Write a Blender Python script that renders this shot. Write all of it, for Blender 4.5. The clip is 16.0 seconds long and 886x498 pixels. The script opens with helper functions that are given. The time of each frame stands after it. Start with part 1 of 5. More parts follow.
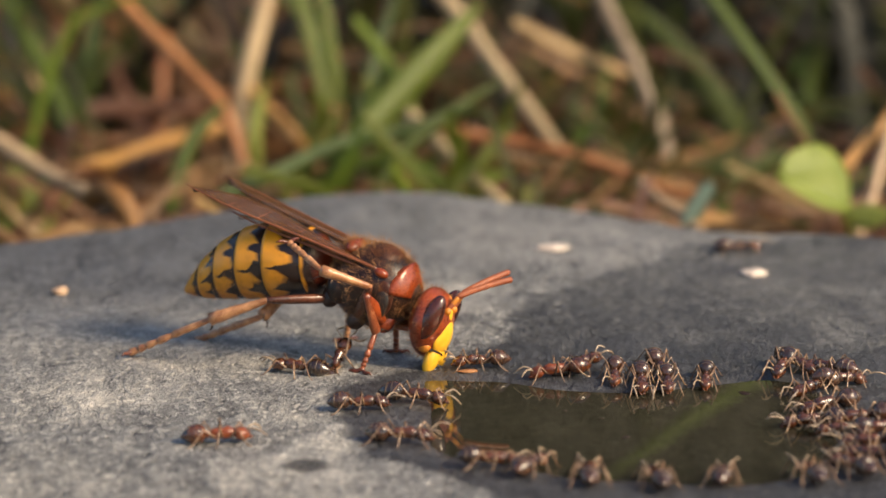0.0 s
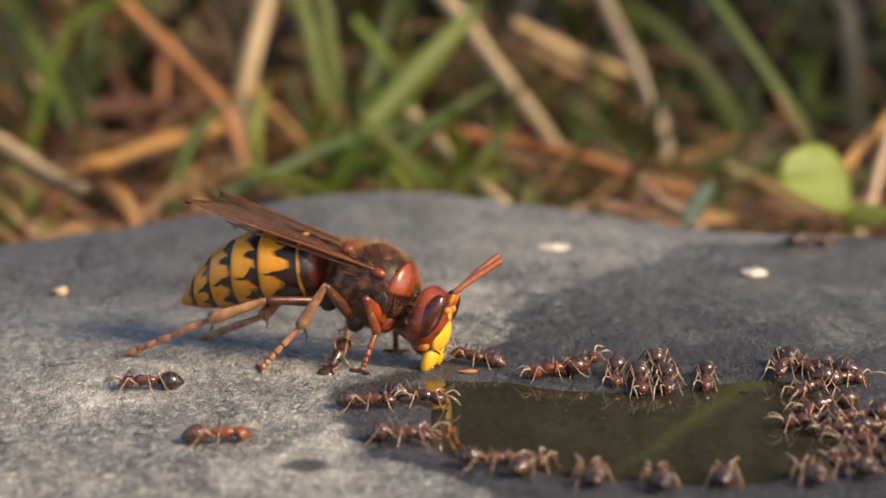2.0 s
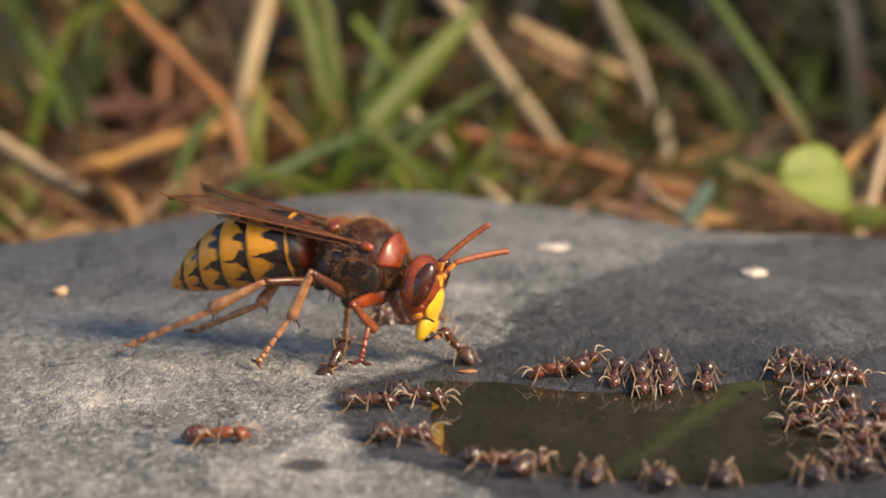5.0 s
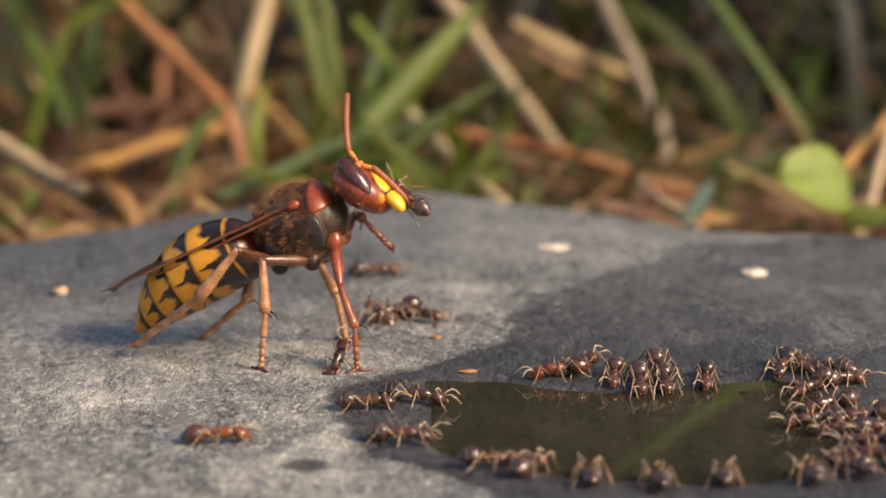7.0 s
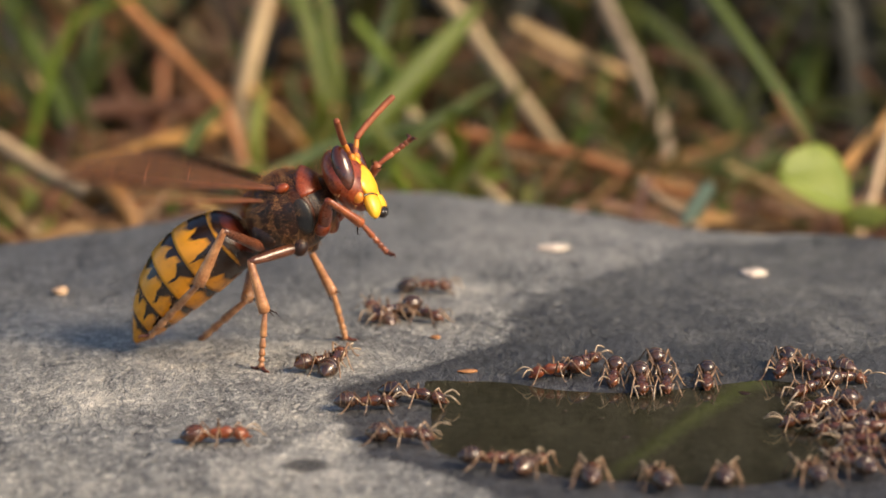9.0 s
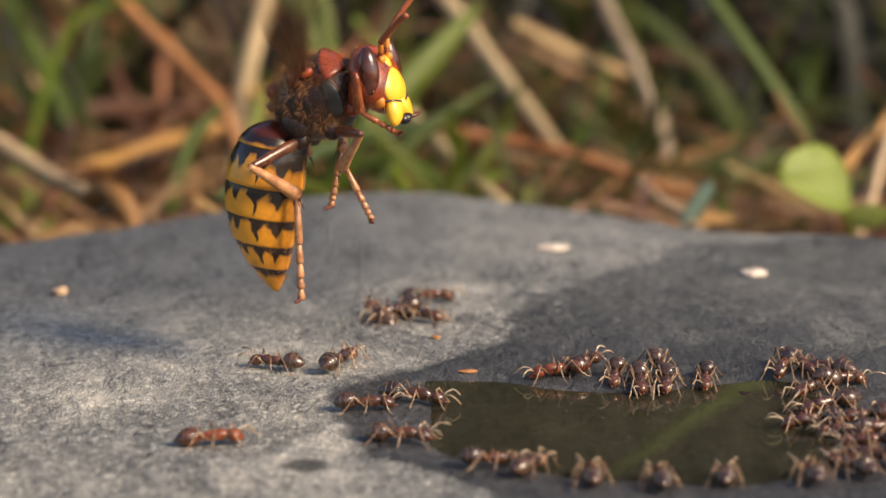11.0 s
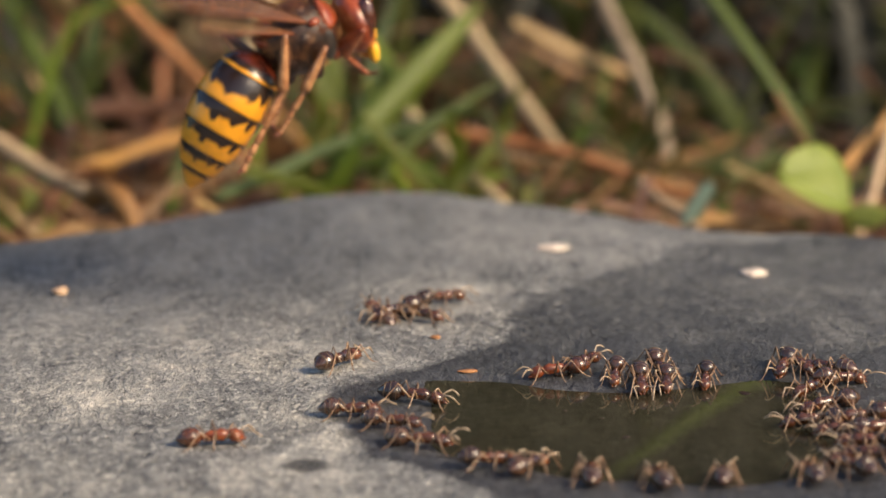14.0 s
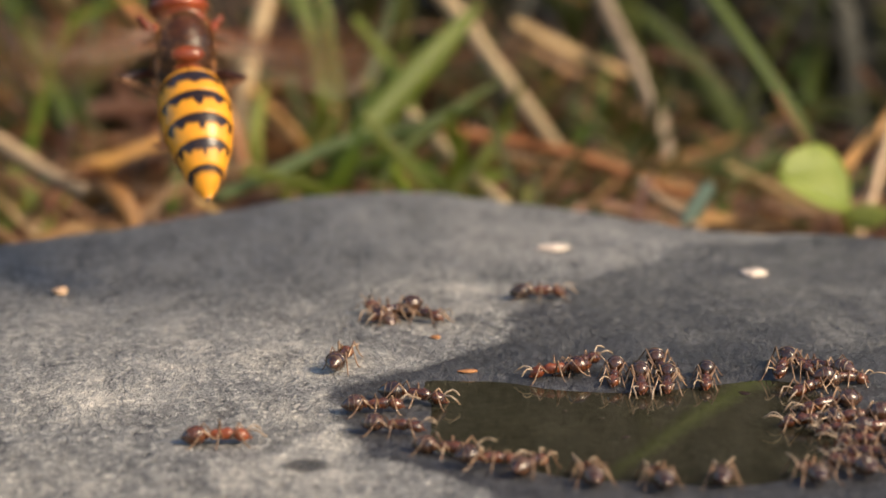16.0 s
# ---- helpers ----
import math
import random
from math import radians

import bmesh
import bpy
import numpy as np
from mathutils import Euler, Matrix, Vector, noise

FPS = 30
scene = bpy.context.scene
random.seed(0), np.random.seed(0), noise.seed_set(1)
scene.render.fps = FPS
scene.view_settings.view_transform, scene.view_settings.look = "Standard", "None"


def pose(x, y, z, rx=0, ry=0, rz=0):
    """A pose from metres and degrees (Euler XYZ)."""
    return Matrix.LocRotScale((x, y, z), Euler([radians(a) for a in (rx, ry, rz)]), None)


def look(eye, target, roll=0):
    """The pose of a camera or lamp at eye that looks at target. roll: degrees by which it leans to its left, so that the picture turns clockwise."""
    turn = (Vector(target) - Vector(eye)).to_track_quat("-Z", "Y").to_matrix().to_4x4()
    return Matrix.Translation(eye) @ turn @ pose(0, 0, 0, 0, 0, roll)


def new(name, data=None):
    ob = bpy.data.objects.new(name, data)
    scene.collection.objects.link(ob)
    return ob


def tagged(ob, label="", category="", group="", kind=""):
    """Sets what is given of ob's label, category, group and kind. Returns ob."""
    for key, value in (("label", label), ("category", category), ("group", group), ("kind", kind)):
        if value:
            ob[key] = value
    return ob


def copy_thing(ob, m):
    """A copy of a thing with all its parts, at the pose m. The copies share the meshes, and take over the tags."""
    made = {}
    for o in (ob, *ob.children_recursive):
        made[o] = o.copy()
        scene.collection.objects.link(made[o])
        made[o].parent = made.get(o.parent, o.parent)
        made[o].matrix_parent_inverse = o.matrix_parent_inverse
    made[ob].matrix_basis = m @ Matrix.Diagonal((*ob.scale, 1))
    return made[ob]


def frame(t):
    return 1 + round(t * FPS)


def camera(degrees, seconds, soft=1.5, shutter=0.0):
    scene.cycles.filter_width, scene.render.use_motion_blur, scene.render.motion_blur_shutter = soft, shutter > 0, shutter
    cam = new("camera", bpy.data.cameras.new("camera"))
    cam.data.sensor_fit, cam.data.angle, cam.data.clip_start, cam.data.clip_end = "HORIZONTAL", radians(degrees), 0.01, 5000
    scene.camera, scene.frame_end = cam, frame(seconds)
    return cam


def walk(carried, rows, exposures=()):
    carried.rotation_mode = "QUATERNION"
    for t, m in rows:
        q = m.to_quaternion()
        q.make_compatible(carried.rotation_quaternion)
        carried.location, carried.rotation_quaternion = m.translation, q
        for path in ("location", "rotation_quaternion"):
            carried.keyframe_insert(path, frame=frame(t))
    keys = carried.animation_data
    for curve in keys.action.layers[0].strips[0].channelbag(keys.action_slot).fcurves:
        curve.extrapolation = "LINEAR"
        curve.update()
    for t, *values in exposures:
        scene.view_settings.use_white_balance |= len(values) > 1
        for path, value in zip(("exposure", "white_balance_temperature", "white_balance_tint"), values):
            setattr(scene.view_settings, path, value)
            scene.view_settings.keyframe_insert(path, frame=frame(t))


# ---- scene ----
cam = camera(20, 16.0, soft=1.6, shutter=0.5)
MM = 0.001

EYE = (0.0, -0.215, 0.056)
AIM = (0.0, -0.215 + math.cos(radians(12)), 0.056 - math.sin(radians(12)))
walk(cam, [(0.0, look(EYE, AIM)), (16.0, look(EYE, AIM))])
cam.data.dof.use_dof = True
cam.data.dof.focus_distance = 0.214
cam.data.dof.aperture_fstop = 29.0

# ---- light ----
SUN_AZ, SUN_EL = -31.0, 35.0        # degrees from +x, and above the ground
scene.view_settings.exposure = 0.46
world = bpy.data.worlds.new("sky")
scene.world = world
world.use_nodes = True
wn = world.node_tree.nodes
sky = wn.new("ShaderNodeTexSky")
sky.sky_type = "NISHITA"
sky.sun_disc = False
sky.dust_density = 1.5
sky.sun_elevation = radians(SUN_EL)
sky.sun_rotation = radians(90 - SUN_AZ)
wn["Background"].inputs["Strength"].default_value = 0.135
world.node_tree.links.new(sky.outputs[0], wn["Background"].inputs["Color"])
sun = new("sun", bpy.data.lights.new("sun", "SUN"))
sun.data.energy, sun.data.angle, sun.data.color = 3.9, radians(20.0), (1.0, 0.78, 0.51)
sd = Vector((math.cos(radians(SUN_EL)) * math.cos(radians(SUN_AZ)), math.cos(radians(SUN_EL)) * math.sin(radians(SUN_AZ)), math.sin(radians(SUN_EL))))
sun.matrix_world = look(sd * 3, (0, 0, 0))


# ---- materials ----
def base_material(name):
    m = bpy.data.materials.new(name)
    m.use_nodes = True
    nt = m.node_tree
    return m, nt, nt.nodes["Principled BSDF"]


def noise_node(nt, coord, mm, detail=5, rough=0.6, distort=0.0):
    n = nt.nodes.new("ShaderNodeTexNoise")
    n.inputs["Scale"].default_value = 1000.0 / mm
    n.inputs["Detail"].default_value = detail
    n.inputs["Roughness"].default_value = rough
    n.inputs["Distortion"].default_value = distort
    nt.links.new(coord, n.inputs["Vector"])
    return n.outputs["Fac"]


def ramp(nt, fac, stops):
    r = nt.nodes.new("ShaderNodeValToRGB")
    el = r.color_ramp.elements
    while len(el) < len(stops):
        el.new(0.5)
    for e, (p, c) in zip(el, stops):
        e.position = p
        e.color = (*c, 1) if len(c) == 3 else c
    nt.links.new(fac, r.inputs["Fac"])
    return r.outputs["Color"]


def mathn(nt, op, a, b=None, c=None, clamp=False):
    n = nt.nodes.new("ShaderNodeMath")
    n.operation = op
    n.use_clamp = clamp
    for i, v in enumerate((a, b, c)):
        if v is None:
            continue
        if isinstance(v, (int, float)):
            n.inputs[i].default_value = v
        else:
            nt.links.new(v, n.inputs[i])
    return n.outputs[0]


def mixc(nt, fac, a, b, mode="MIX"):
    n = nt.nodes.new("ShaderNodeMix")
    n.data_type = "RGBA"
    n.blend_type = mode
    for sock, v in ((n.inputs[0], fac), (n.inputs[6], a), (n.inputs[7], b)):
        if isinstance(v, (int, float)):
            sock.default_value = v
        elif isinstance(v, tuple):
            sock.default_value = (*v, 1) if len(v) == 3 else v
        else:
            nt.links.new(v, sock)
    return n.outputs[2]


def bump(nt, p, height, dist_mm, strength=0.6):
    b = nt.nodes.new("ShaderNodeBump")
    b.inputs["Strength"].default_value = strength
    b.inputs["Distance"].default_value = dist_mm * MM
    nt.links.new(height, b.inputs["Height"])
    nt.links.new(b.outputs[0], p.inputs["Normal"])


def grainy(name, c1, c2, mm, rough=0.5, fine_mm=None, bump_mm=0.0, coat=0.0, sub=0.0, spec=0.5, hue_random=0.0, stretch=None):
    """Two tones mixed by a coarse noise, broken by a fine one, with fine relief."""
    m, nt, p = base_material(name)
    tc = nt.nodes.new("ShaderNodeTexCoord").outputs["Object"]
    if stretch:
        mp = nt.nodes.new("ShaderNodeMapping")
        mp.inputs["Scale"].default_value = stretch
        nt.links.new(tc, mp.inputs["Vector"])
        tc = mp.outputs[0]
    a = noise_node(nt, tc, mm)
    f = noise_node(nt, tc, fine_mm or mm * 0.2, 3)
    fac = mathn(nt, "MULTIPLY_ADD", f, 0.45, mathn(nt, "MULTIPLY", a, 0.75))
    col = ramp(nt, fac, ((0.46, c1), (0.76, c2)))
    if hue_random:
        oi = nt.nodes.new("ShaderNodeObjectInfo").outputs["Random"]
        hs = nt.nodes.new("ShaderNodeHueSaturation")
        nt.links.new(mathn(nt, "MULTIPLY_ADD", oi, hue_random, 1 - hue_random / 2), hs.inputs["Value"])
        nt.links.new(col, hs.inputs["Color"])
        col = hs.outputs[0]
    nt.links.new(col, p.inputs["Base Color"])
    nt.links.new(mathn(nt, "MULTIPLY_ADD", f, 0.25, rough - 0.12), p.inputs["Roughness"])
    p.inputs["Specular IOR Level"].default_value = spec
    p.inputs["Coat Weight"].default_value = coat
    p.inputs["Coat Roughness"].default_value = 0.15
    if sub:
        p.inputs["Subsurface Weight"].default_value = sub
        p.inputs["Subsurface Radius"].default_value = (0.0006, 0.0003, 0.0001)
        p.inputs["Subsurface Scale"].default_value = 1.0
    if bump_mm:
        bump(nt, p, f, bump_mm)
    return m


def leafy(name, c1, c2, mm, rough=0.45, through_light=0.35, hue_random=0.3, island=False):
    """Grass and straw: long fibres, a little light comes through."""
    m, nt, p = base_material(name)
    uv = nt.nodes.new("ShaderNodeUVMap").outputs[0]
    mp = nt.nodes.new("ShaderNodeMapping")
    mp.inputs["Scale"].default_value = (0.006, 0.0015, 1)
    nt.links.new(uv, mp.inputs["Vector"])
    fib = noise_node(nt, mp.outputs[0], 1.0, 4)
    tc = nt.nodes.new("ShaderNodeTexCoord").outputs["Object"]
    blot = noise_node(nt, tc, mm, 4)
    fac = mathn(nt, "MULTIPLY_ADD", fib, 0.6, mathn(nt, "MULTIPLY", blot, 0.6))
    col = ramp(nt, fac, ((0.4, c1), (0.85, c2)))
    hs = nt.nodes.new("ShaderNodeHueSaturation")
    if island:
        rnd = nt.nodes.new("ShaderNodeNewGeometry").outputs["Random Per Island"]
    else:
        rnd = nt.nodes.new("ShaderNodeObjectInfo").outputs["Random"]
    nt.links.new(mathn(nt, "MULTIPLY_ADD", rnd, hue_random * 2, 1 - hue_random), hs.inputs["Value"])
    nt.links.new(mathn(nt, "MULTIPLY_ADD", rnd, 0.04, 0.48), hs.inputs["Hue"])
    nt.links.new(col, hs.inputs["Color"])
    nt.links.new(hs.outputs[0], p.inputs["Base Color"])
    p.inputs["Roughness"].default_value = rough
    tr = nt.nodes.new("ShaderNodeBsdfTranslucent")
    nt.links.new(hs.outputs[0], tr.inputs["Color"])
    mx = nt.nodes.new("ShaderNodeMixShader")
    mx.inputs[0].default_value = through_light
    nt.links.new(p.outputs[0], mx.inputs[1])
    nt.links.new(tr.outputs[0], mx.inputs[2])
    nt.links.new(mx.outputs[0], nt.nodes["Material Output"].inputs["Surface"])
    bump(nt, p, fib, 0.15, 0.5)
    return m


def stone_material():
    """Grey fine-grained slate: pale worn patches, dark blotches, damp and pale-worn areas held in vertex attributes."""
    m, nt, p = base_material("slate")
    tc = nt.nodes.new("ShaderNodeTexCoord").outputs["Object"]
    mp = nt.nodes.new("ShaderNodeMapping")
    mp.inputs["Scale"].default_value = (1.0, 0.58, 1.0)
    mp.inputs["Rotation"].default_value = (0, 0, radians(-18))
    nt.links.new(tc, mp.inputs["Vector"])
    big = noise_node(nt, mp.outputs[0], 26, 6, 0.62)
    mid = noise_node(nt, mp.outputs[0], 5, 6, 0.65, 0.4)
    fine = noise_node(nt, mp.outputs[0], 1.0, 5, 0.78)
    grain = noise_node(nt, mp.outputs[0], 0.3, 3, 0.65)
    tone = mathn(nt, "ADD", mathn(nt, "MULTIPLY", big, 0.26), mathn(nt, "MULTIPLY_ADD", mid, 0.32, mathn(nt, "MULTIPLY", fine, 0.42)))
    col = ramp(nt, tone, ((0.415, (0.06, 0.062, 0.068)), (0.47, (0.175, 0.174, 0.170)), (0.525, (0.27, 0.266, 0.254)), (0.59, (0.44, 0.42, 0.385))))
    spots = ramp(nt, grain, ((0.56, (0.0, 0.0, 0.0)), (0.66, (1, 1, 1))))
    col = mixc(nt, mathn(nt, "MULTIPLY", spots, 0.6), col, (0.52, 0.50, 0.455))
    fleck = ramp(nt, noise_node(nt, mp.outputs[0], 0.55, 2, 0.5), ((0.60, (0, 0, 0)), (0.66, (1, 1, 1))))
    col = mixc(nt, mathn(nt, "MULTIPLY", fleck, 0.55), col, (0.66, 0.63, 0.57))
    pits = ramp(nt, noise_node(nt, mp.outputs[0], 0.8, 3, 0.6), ((0.33, (1, 1, 1)), (0.41, (0, 0, 0))))
    col = mixc(nt, mathn(nt, "MULTIPLY", pits, 0.4), col, (0.06, 0.06, 0.06))
    dark = ramp(nt, noise_node(nt, mp.outputs[0], 2.6, 3, 0.5), ((0.64, (0, 0, 0)), (0.74, (1, 1, 1))))
    col = mixc(nt, mathn(nt, "MULTIPLY", dark, 0.35), col, (0.06, 0.06, 0.065))
    worn = nt.nodes.new("ShaderNodeAttribute")
    worn.attribute_name = "worn"
    wf = mathn(nt, "MULTIPLY_ADD", mid, 1.6, mathn(nt, "ADD", worn.outputs["Fac"], -1.2), clamp=True)
    col = mixc(nt, mathn(nt, "MULTIPLY", wf, 0.55), col, mixc(nt, 1.0, col, (2.2, 2.1, 1.9), "MULTIPLY"))
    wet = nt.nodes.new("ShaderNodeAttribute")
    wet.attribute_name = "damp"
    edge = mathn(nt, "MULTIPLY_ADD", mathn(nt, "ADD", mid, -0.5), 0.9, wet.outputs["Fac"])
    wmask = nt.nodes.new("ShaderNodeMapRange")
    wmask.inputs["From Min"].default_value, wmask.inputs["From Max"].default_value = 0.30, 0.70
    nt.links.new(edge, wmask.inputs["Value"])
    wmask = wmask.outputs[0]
    # darker and bluer towards the far left of the stone
    far_attr = nt.nodes.new("ShaderNodeAttribute")
    far_attr.attribute_name = "far_dark"
    col = mixc(nt, mathn(nt, "MULTIPLY", far_attr.outputs["Fac"], mathn(nt, "MULTIPLY_ADD", mid, 1.0, 0.4, clamp=True)), col, mixc(nt, 1.0, col, (0.42, 0.45, 0.52), "MULTIPLY"))
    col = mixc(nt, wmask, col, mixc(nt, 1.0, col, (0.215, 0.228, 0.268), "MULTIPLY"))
    stain = nt.nodes.new("ShaderNodeAttribute")
    stain.attribute_name = "stain"
    col = mixc(nt, mathn(nt, "MULTIPLY", stain.outputs["Fac"], 0.85), col, (0.03, 0.03, 0.032))
    nt.links.new(col, p.inputs["Base Color"])
    rough = mathn(nt, "MULTIPLY_ADD", grain, -0.5, 0.78)
    nt.links.new(mathn(nt, "MULTIPLY_ADD", wmask, -0.12, rough), p.inputs["Roughness"])
    h = mathn(nt, "MULTIPLY_ADD", mid, 0.9, mathn(nt, "MULTIPLY_ADD", grain, 0.22, mathn(nt, "MULTIPLY_ADD", pits, -0.12, mathn(nt, "MULTIPLY", fine, 0.6))))
    bump(nt, p, h, 1.2, 1.0)
    return m


def tergite_material(name, edge, front_colour=None):
    """One gaster ring: glossy black in front with a toothed edge, yellow behind. u runs along the ring, v round it from the
    middle of the back; edge: how far the black reaches along the ring, for steps of v from the back down to the belly."""
    m, nt, p = base_material(name)
    uv = nt.nodes.new("ShaderNodeUVMap").outputs[0]
    sp = nt.nodes.new("ShaderNodeSeparateXYZ")
    nt.links.new(uv, sp.inputs[0])
    u, v = sp.outputs[0], sp.outputs[1]
    tc = nt.nodes.new("ShaderNodeTexCoord").outputs["Object"]
    n1 = noise_node(nt, tc, 1.5, 2, 0.5)
    n2 = noise_node(nt, tc, 0.22, 3)
    across = mathn(nt, "MULTIPLY_ADD", mathn(nt, "ADD", n1, -0.5), 0.15, mathn(nt, "MULTIPLY", mathn(nt, "ABSOLUTE", v), 2.0))
    reach = ramp(nt, across, [(at_v, (w, w, w)) for at_v, w in edge])
    limit = mathn(nt, "MULTIPLY_ADD", mathn(nt, "ADD", n1, -0.5), 0.30, reach)
    isy = nt.nodes.new("ShaderNodeMapRange")
    isy.inputs["From Min"].default_value, isy.inputs["From Max"].default_value = -0.07, 0.07
    nt.links.new(mathn(nt, "SUBTRACT", u, limit), isy.inputs["Value"])
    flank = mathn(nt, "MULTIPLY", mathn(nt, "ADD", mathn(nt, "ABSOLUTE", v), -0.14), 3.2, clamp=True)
    # flanks and belly darker: shade below the back put into the yellow
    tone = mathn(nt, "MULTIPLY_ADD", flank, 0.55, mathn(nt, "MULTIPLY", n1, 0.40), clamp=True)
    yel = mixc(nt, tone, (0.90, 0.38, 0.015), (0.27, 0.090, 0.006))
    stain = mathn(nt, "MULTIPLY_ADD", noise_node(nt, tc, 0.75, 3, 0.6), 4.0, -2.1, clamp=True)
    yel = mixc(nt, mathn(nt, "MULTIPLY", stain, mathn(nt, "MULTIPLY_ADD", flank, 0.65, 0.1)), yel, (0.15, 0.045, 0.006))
    blk = mixc(nt, n2, (0.010, 0.006, 0.004), (0.028, 0.012, 0.007))
    if front_colour:
        red = nt.nodes.new("ShaderNodeMapRange")
        red.inputs["From Min"].default_value, red.inputs["From Max"].default_value = 0.62, 0.40
        nt.links.new(u, red.inputs["Value"])
        blk = mixc(nt, red.outputs[0], blk, front_colour)
    col = mixc(nt, isy.outputs[0], blk, yel)
    nt.links.new(col, p.inputs["Base Color"])
    nt.links.new(mathn(nt, "MULTIPLY_ADD", isy.outputs[0], 0.10, 0.26), p.inputs["Roughness"])
    p.inputs["Coat Weight"].default_value = 0.2
    p.inputs["Coat Roughness"].default_value = 0.2
    bump(nt, p, n2, 0.04, 0.5)
    return m


def toothed(front, jag, side, belly):
    """The black edge of one ring: a narrow tooth on the back, a drop on each flank, the side seam, then the belly plates."""
    return [(0.0, front + jag), (0.028, front + jag * 0.85), (0.05, front + 0.02), (0.16, front - 0.02), (0.205, front + jag * 0.45), (0.245, front - 0.02),
            (0.30, side), (0.345, side + 0.30), (0.375, side + 0.26), (0.40, side - 0.02), (0.47, side - 0.06), (0.51, side + 0.2), (0.528, 0.88),
            (0.545, 0.88), (0.565, belly + 0.15), (0.62, belly - 0.08), (0.70, belly), (0.74, belly + 0.35), (0.79, belly), (1.0, belly + 0.1)]


def water_material():
    m, nt, p = base_material("puddle water")
    p.inputs["Base Color"].default_value = (0.145, 0.14, 0.088, 1)
    p.inputs["Roughness"].default_value = 0.0
    p.inputs["Transmission Weight"].default_value = 0.9
    p.inputs["IOR"].default_value = 1.33
    p.inputs["Specular IOR Level"].default_value = 0.45
    tc = nt.nodes.new("ShaderNodeTexCoord").outputs["Object"]
    bump(nt, p, noise_node(nt, tc, 7, 2), 0.02, 0.25)
    return m


def wing_material(name, col, alpha):
    m, nt, p = base_material(name)
    tc = nt.nodes.new("ShaderNodeTexCoord").outputs["Object"]
    f = noise_node(nt, tc, 1.4, 4)
    nt.links.new(ramp(nt, f, ((0.3, tuple(c * 0.55 for c in col)), (0.75, col))), p.inputs["Base Color"])
    p.inputs["Roughness"].default_value = 0.28
    p.inputs["Alpha"].default_value = alpha
    bump(nt, p, f, 0.08, 0.6)
    return m


M = {}
M["stone"] = stone_material()
M["water"] = water_material()
M["soil"] = grainy("soil", (0.008, 0.007, 0.004), (0.03, 0.022, 0.013), 14, 0.85, 2.0, 1.2)
M["green"] = leafy("green grass", (0.046, 0.085, 0.007), (0.14, 0.205, 0.018), 30, 0.42, 0.4)
M["palegreen"] = leafy("pale green blade", (0.095, 0.145, 0.019), (0.25, 0.31, 0.055), 25, 0.42, 0.4)
M["greenstuff"] = leafy("grass sward", (0.028, 0.042, 0.006), (0.125, 0.150, 0.021), 30, 0.45, 0.4, 0.4, True)
M["freshstuff"] = leafy("fresh blades", (0.07, 0.10, 0.010), (0.24, 0.28, 0.035), 30, 0.45, 0.4, 0.4, True)
# near-black copy of the sward: shade among the blades put into the colour
M["darkgrass"] = leafy("grass with shade in colour", (0.005, 0.006, 0.003), (0.020, 0.020, 0.007), 30, 0.5, 0.3, 0.5, True)
M["olive"] = leafy("grey green grass", (0.035, 0.06, 0.014), (0.09, 0.125, 0.036), 30, 0.5, 0.3)
M["straw"] = leafy("pale straw", (0.32, 0.21, 0.10), (0.72, 0.54, 0.31), 22, 0.4, 0.15, 0.2)
# greyer straw, also dimmed: shade on the right side put into its colour
M["greystraw"] = leafy("grey straw with shade in colour", (0.14, 0.095, 0.06), (0.38, 0.28, 0.19), 22, 0.45, 0.12, 0.2)
M["rust"] = leafy("rusty straw", (0.30, 0.11, 0.032), (0.64, 0.31, 0.11), 22, 0.42, 0.15, 0.25)
M["strawstuff"] = leafy("straw litter", (0.036, 0.017, 0.006), (0.15, 0.075, 0.029), 25, 0.5, 0.15, 0.6, True)
M["drystalk"] = leafy("dull rust leaf", (0.18, 0.066, 0.02), (0.44, 0.20, 0.07), 14, 0.45, 0.2, 0.2)
M["lime"] = leafy("clover leaf", (0.22, 0.27, 0.035), (0.44, 0.46, 0.11), 4, 0.4, 0.45, 0.1)
M["bluish"] = leafy("blue green leaf", (0.06, 0.11, 0.08), (0.13, 0.19, 0.14), 8, 0.4, 0.3, 0.1)
# near-black, for the unseen screen added behind to keep sky off the water
M["hedge"] = grainy("dark sky screen", (0.004, 0.005, 0.002), (0.018, 0.019, 0.007), 160, 0.8, 30, 25)
M["chip"] = grainy("pale chip", (0.62, 0.48, 0.38), (0.85, 0.74, 0.62), 0.9, 0.5, 0.2, 0.05)
M["orangechip"] = grainy("orange chip", (0.28, 0.11, 0.04), (0.50, 0.24, 0.09), 0.8, 0.5, 0.2, 0.05)
M["palecrumb"] = grainy("pale crumb", (0.42, 0.26, 0.15), (0.60, 0.42, 0.28), 0.8, 0.6, 0.2, 0.05)
M["chestnut"] = grainy("chestnut cuticle", (0.11, 0.015, 0.004), (0.36, 0.066, 0.013), 1.7, 0.30, 0.2, 0.03, 0.3, spec=0.5)
M["dusky"] = grainy("dusky cuticle", (0.005, 0.003, 0.002), (0.055, 0.018, 0.008), 1.8, 0.36, 0.15, 0.05, 0.1, spec=0.45)
M["slaty"] = grainy("slaty side plate", (0.012, 0.011, 0.010), (0.040, 0.034, 0.030), 1.1, 0.40, 0.15, 0.04, 0.1, spec=0.45)
M["plate"] = grainy("red brown plate", (0.022, 0.007, 0.004), (0.10, 0.03, 0.013), 1.2, 0.42, 0.15, 0.04, 0.0, spec=0.34)
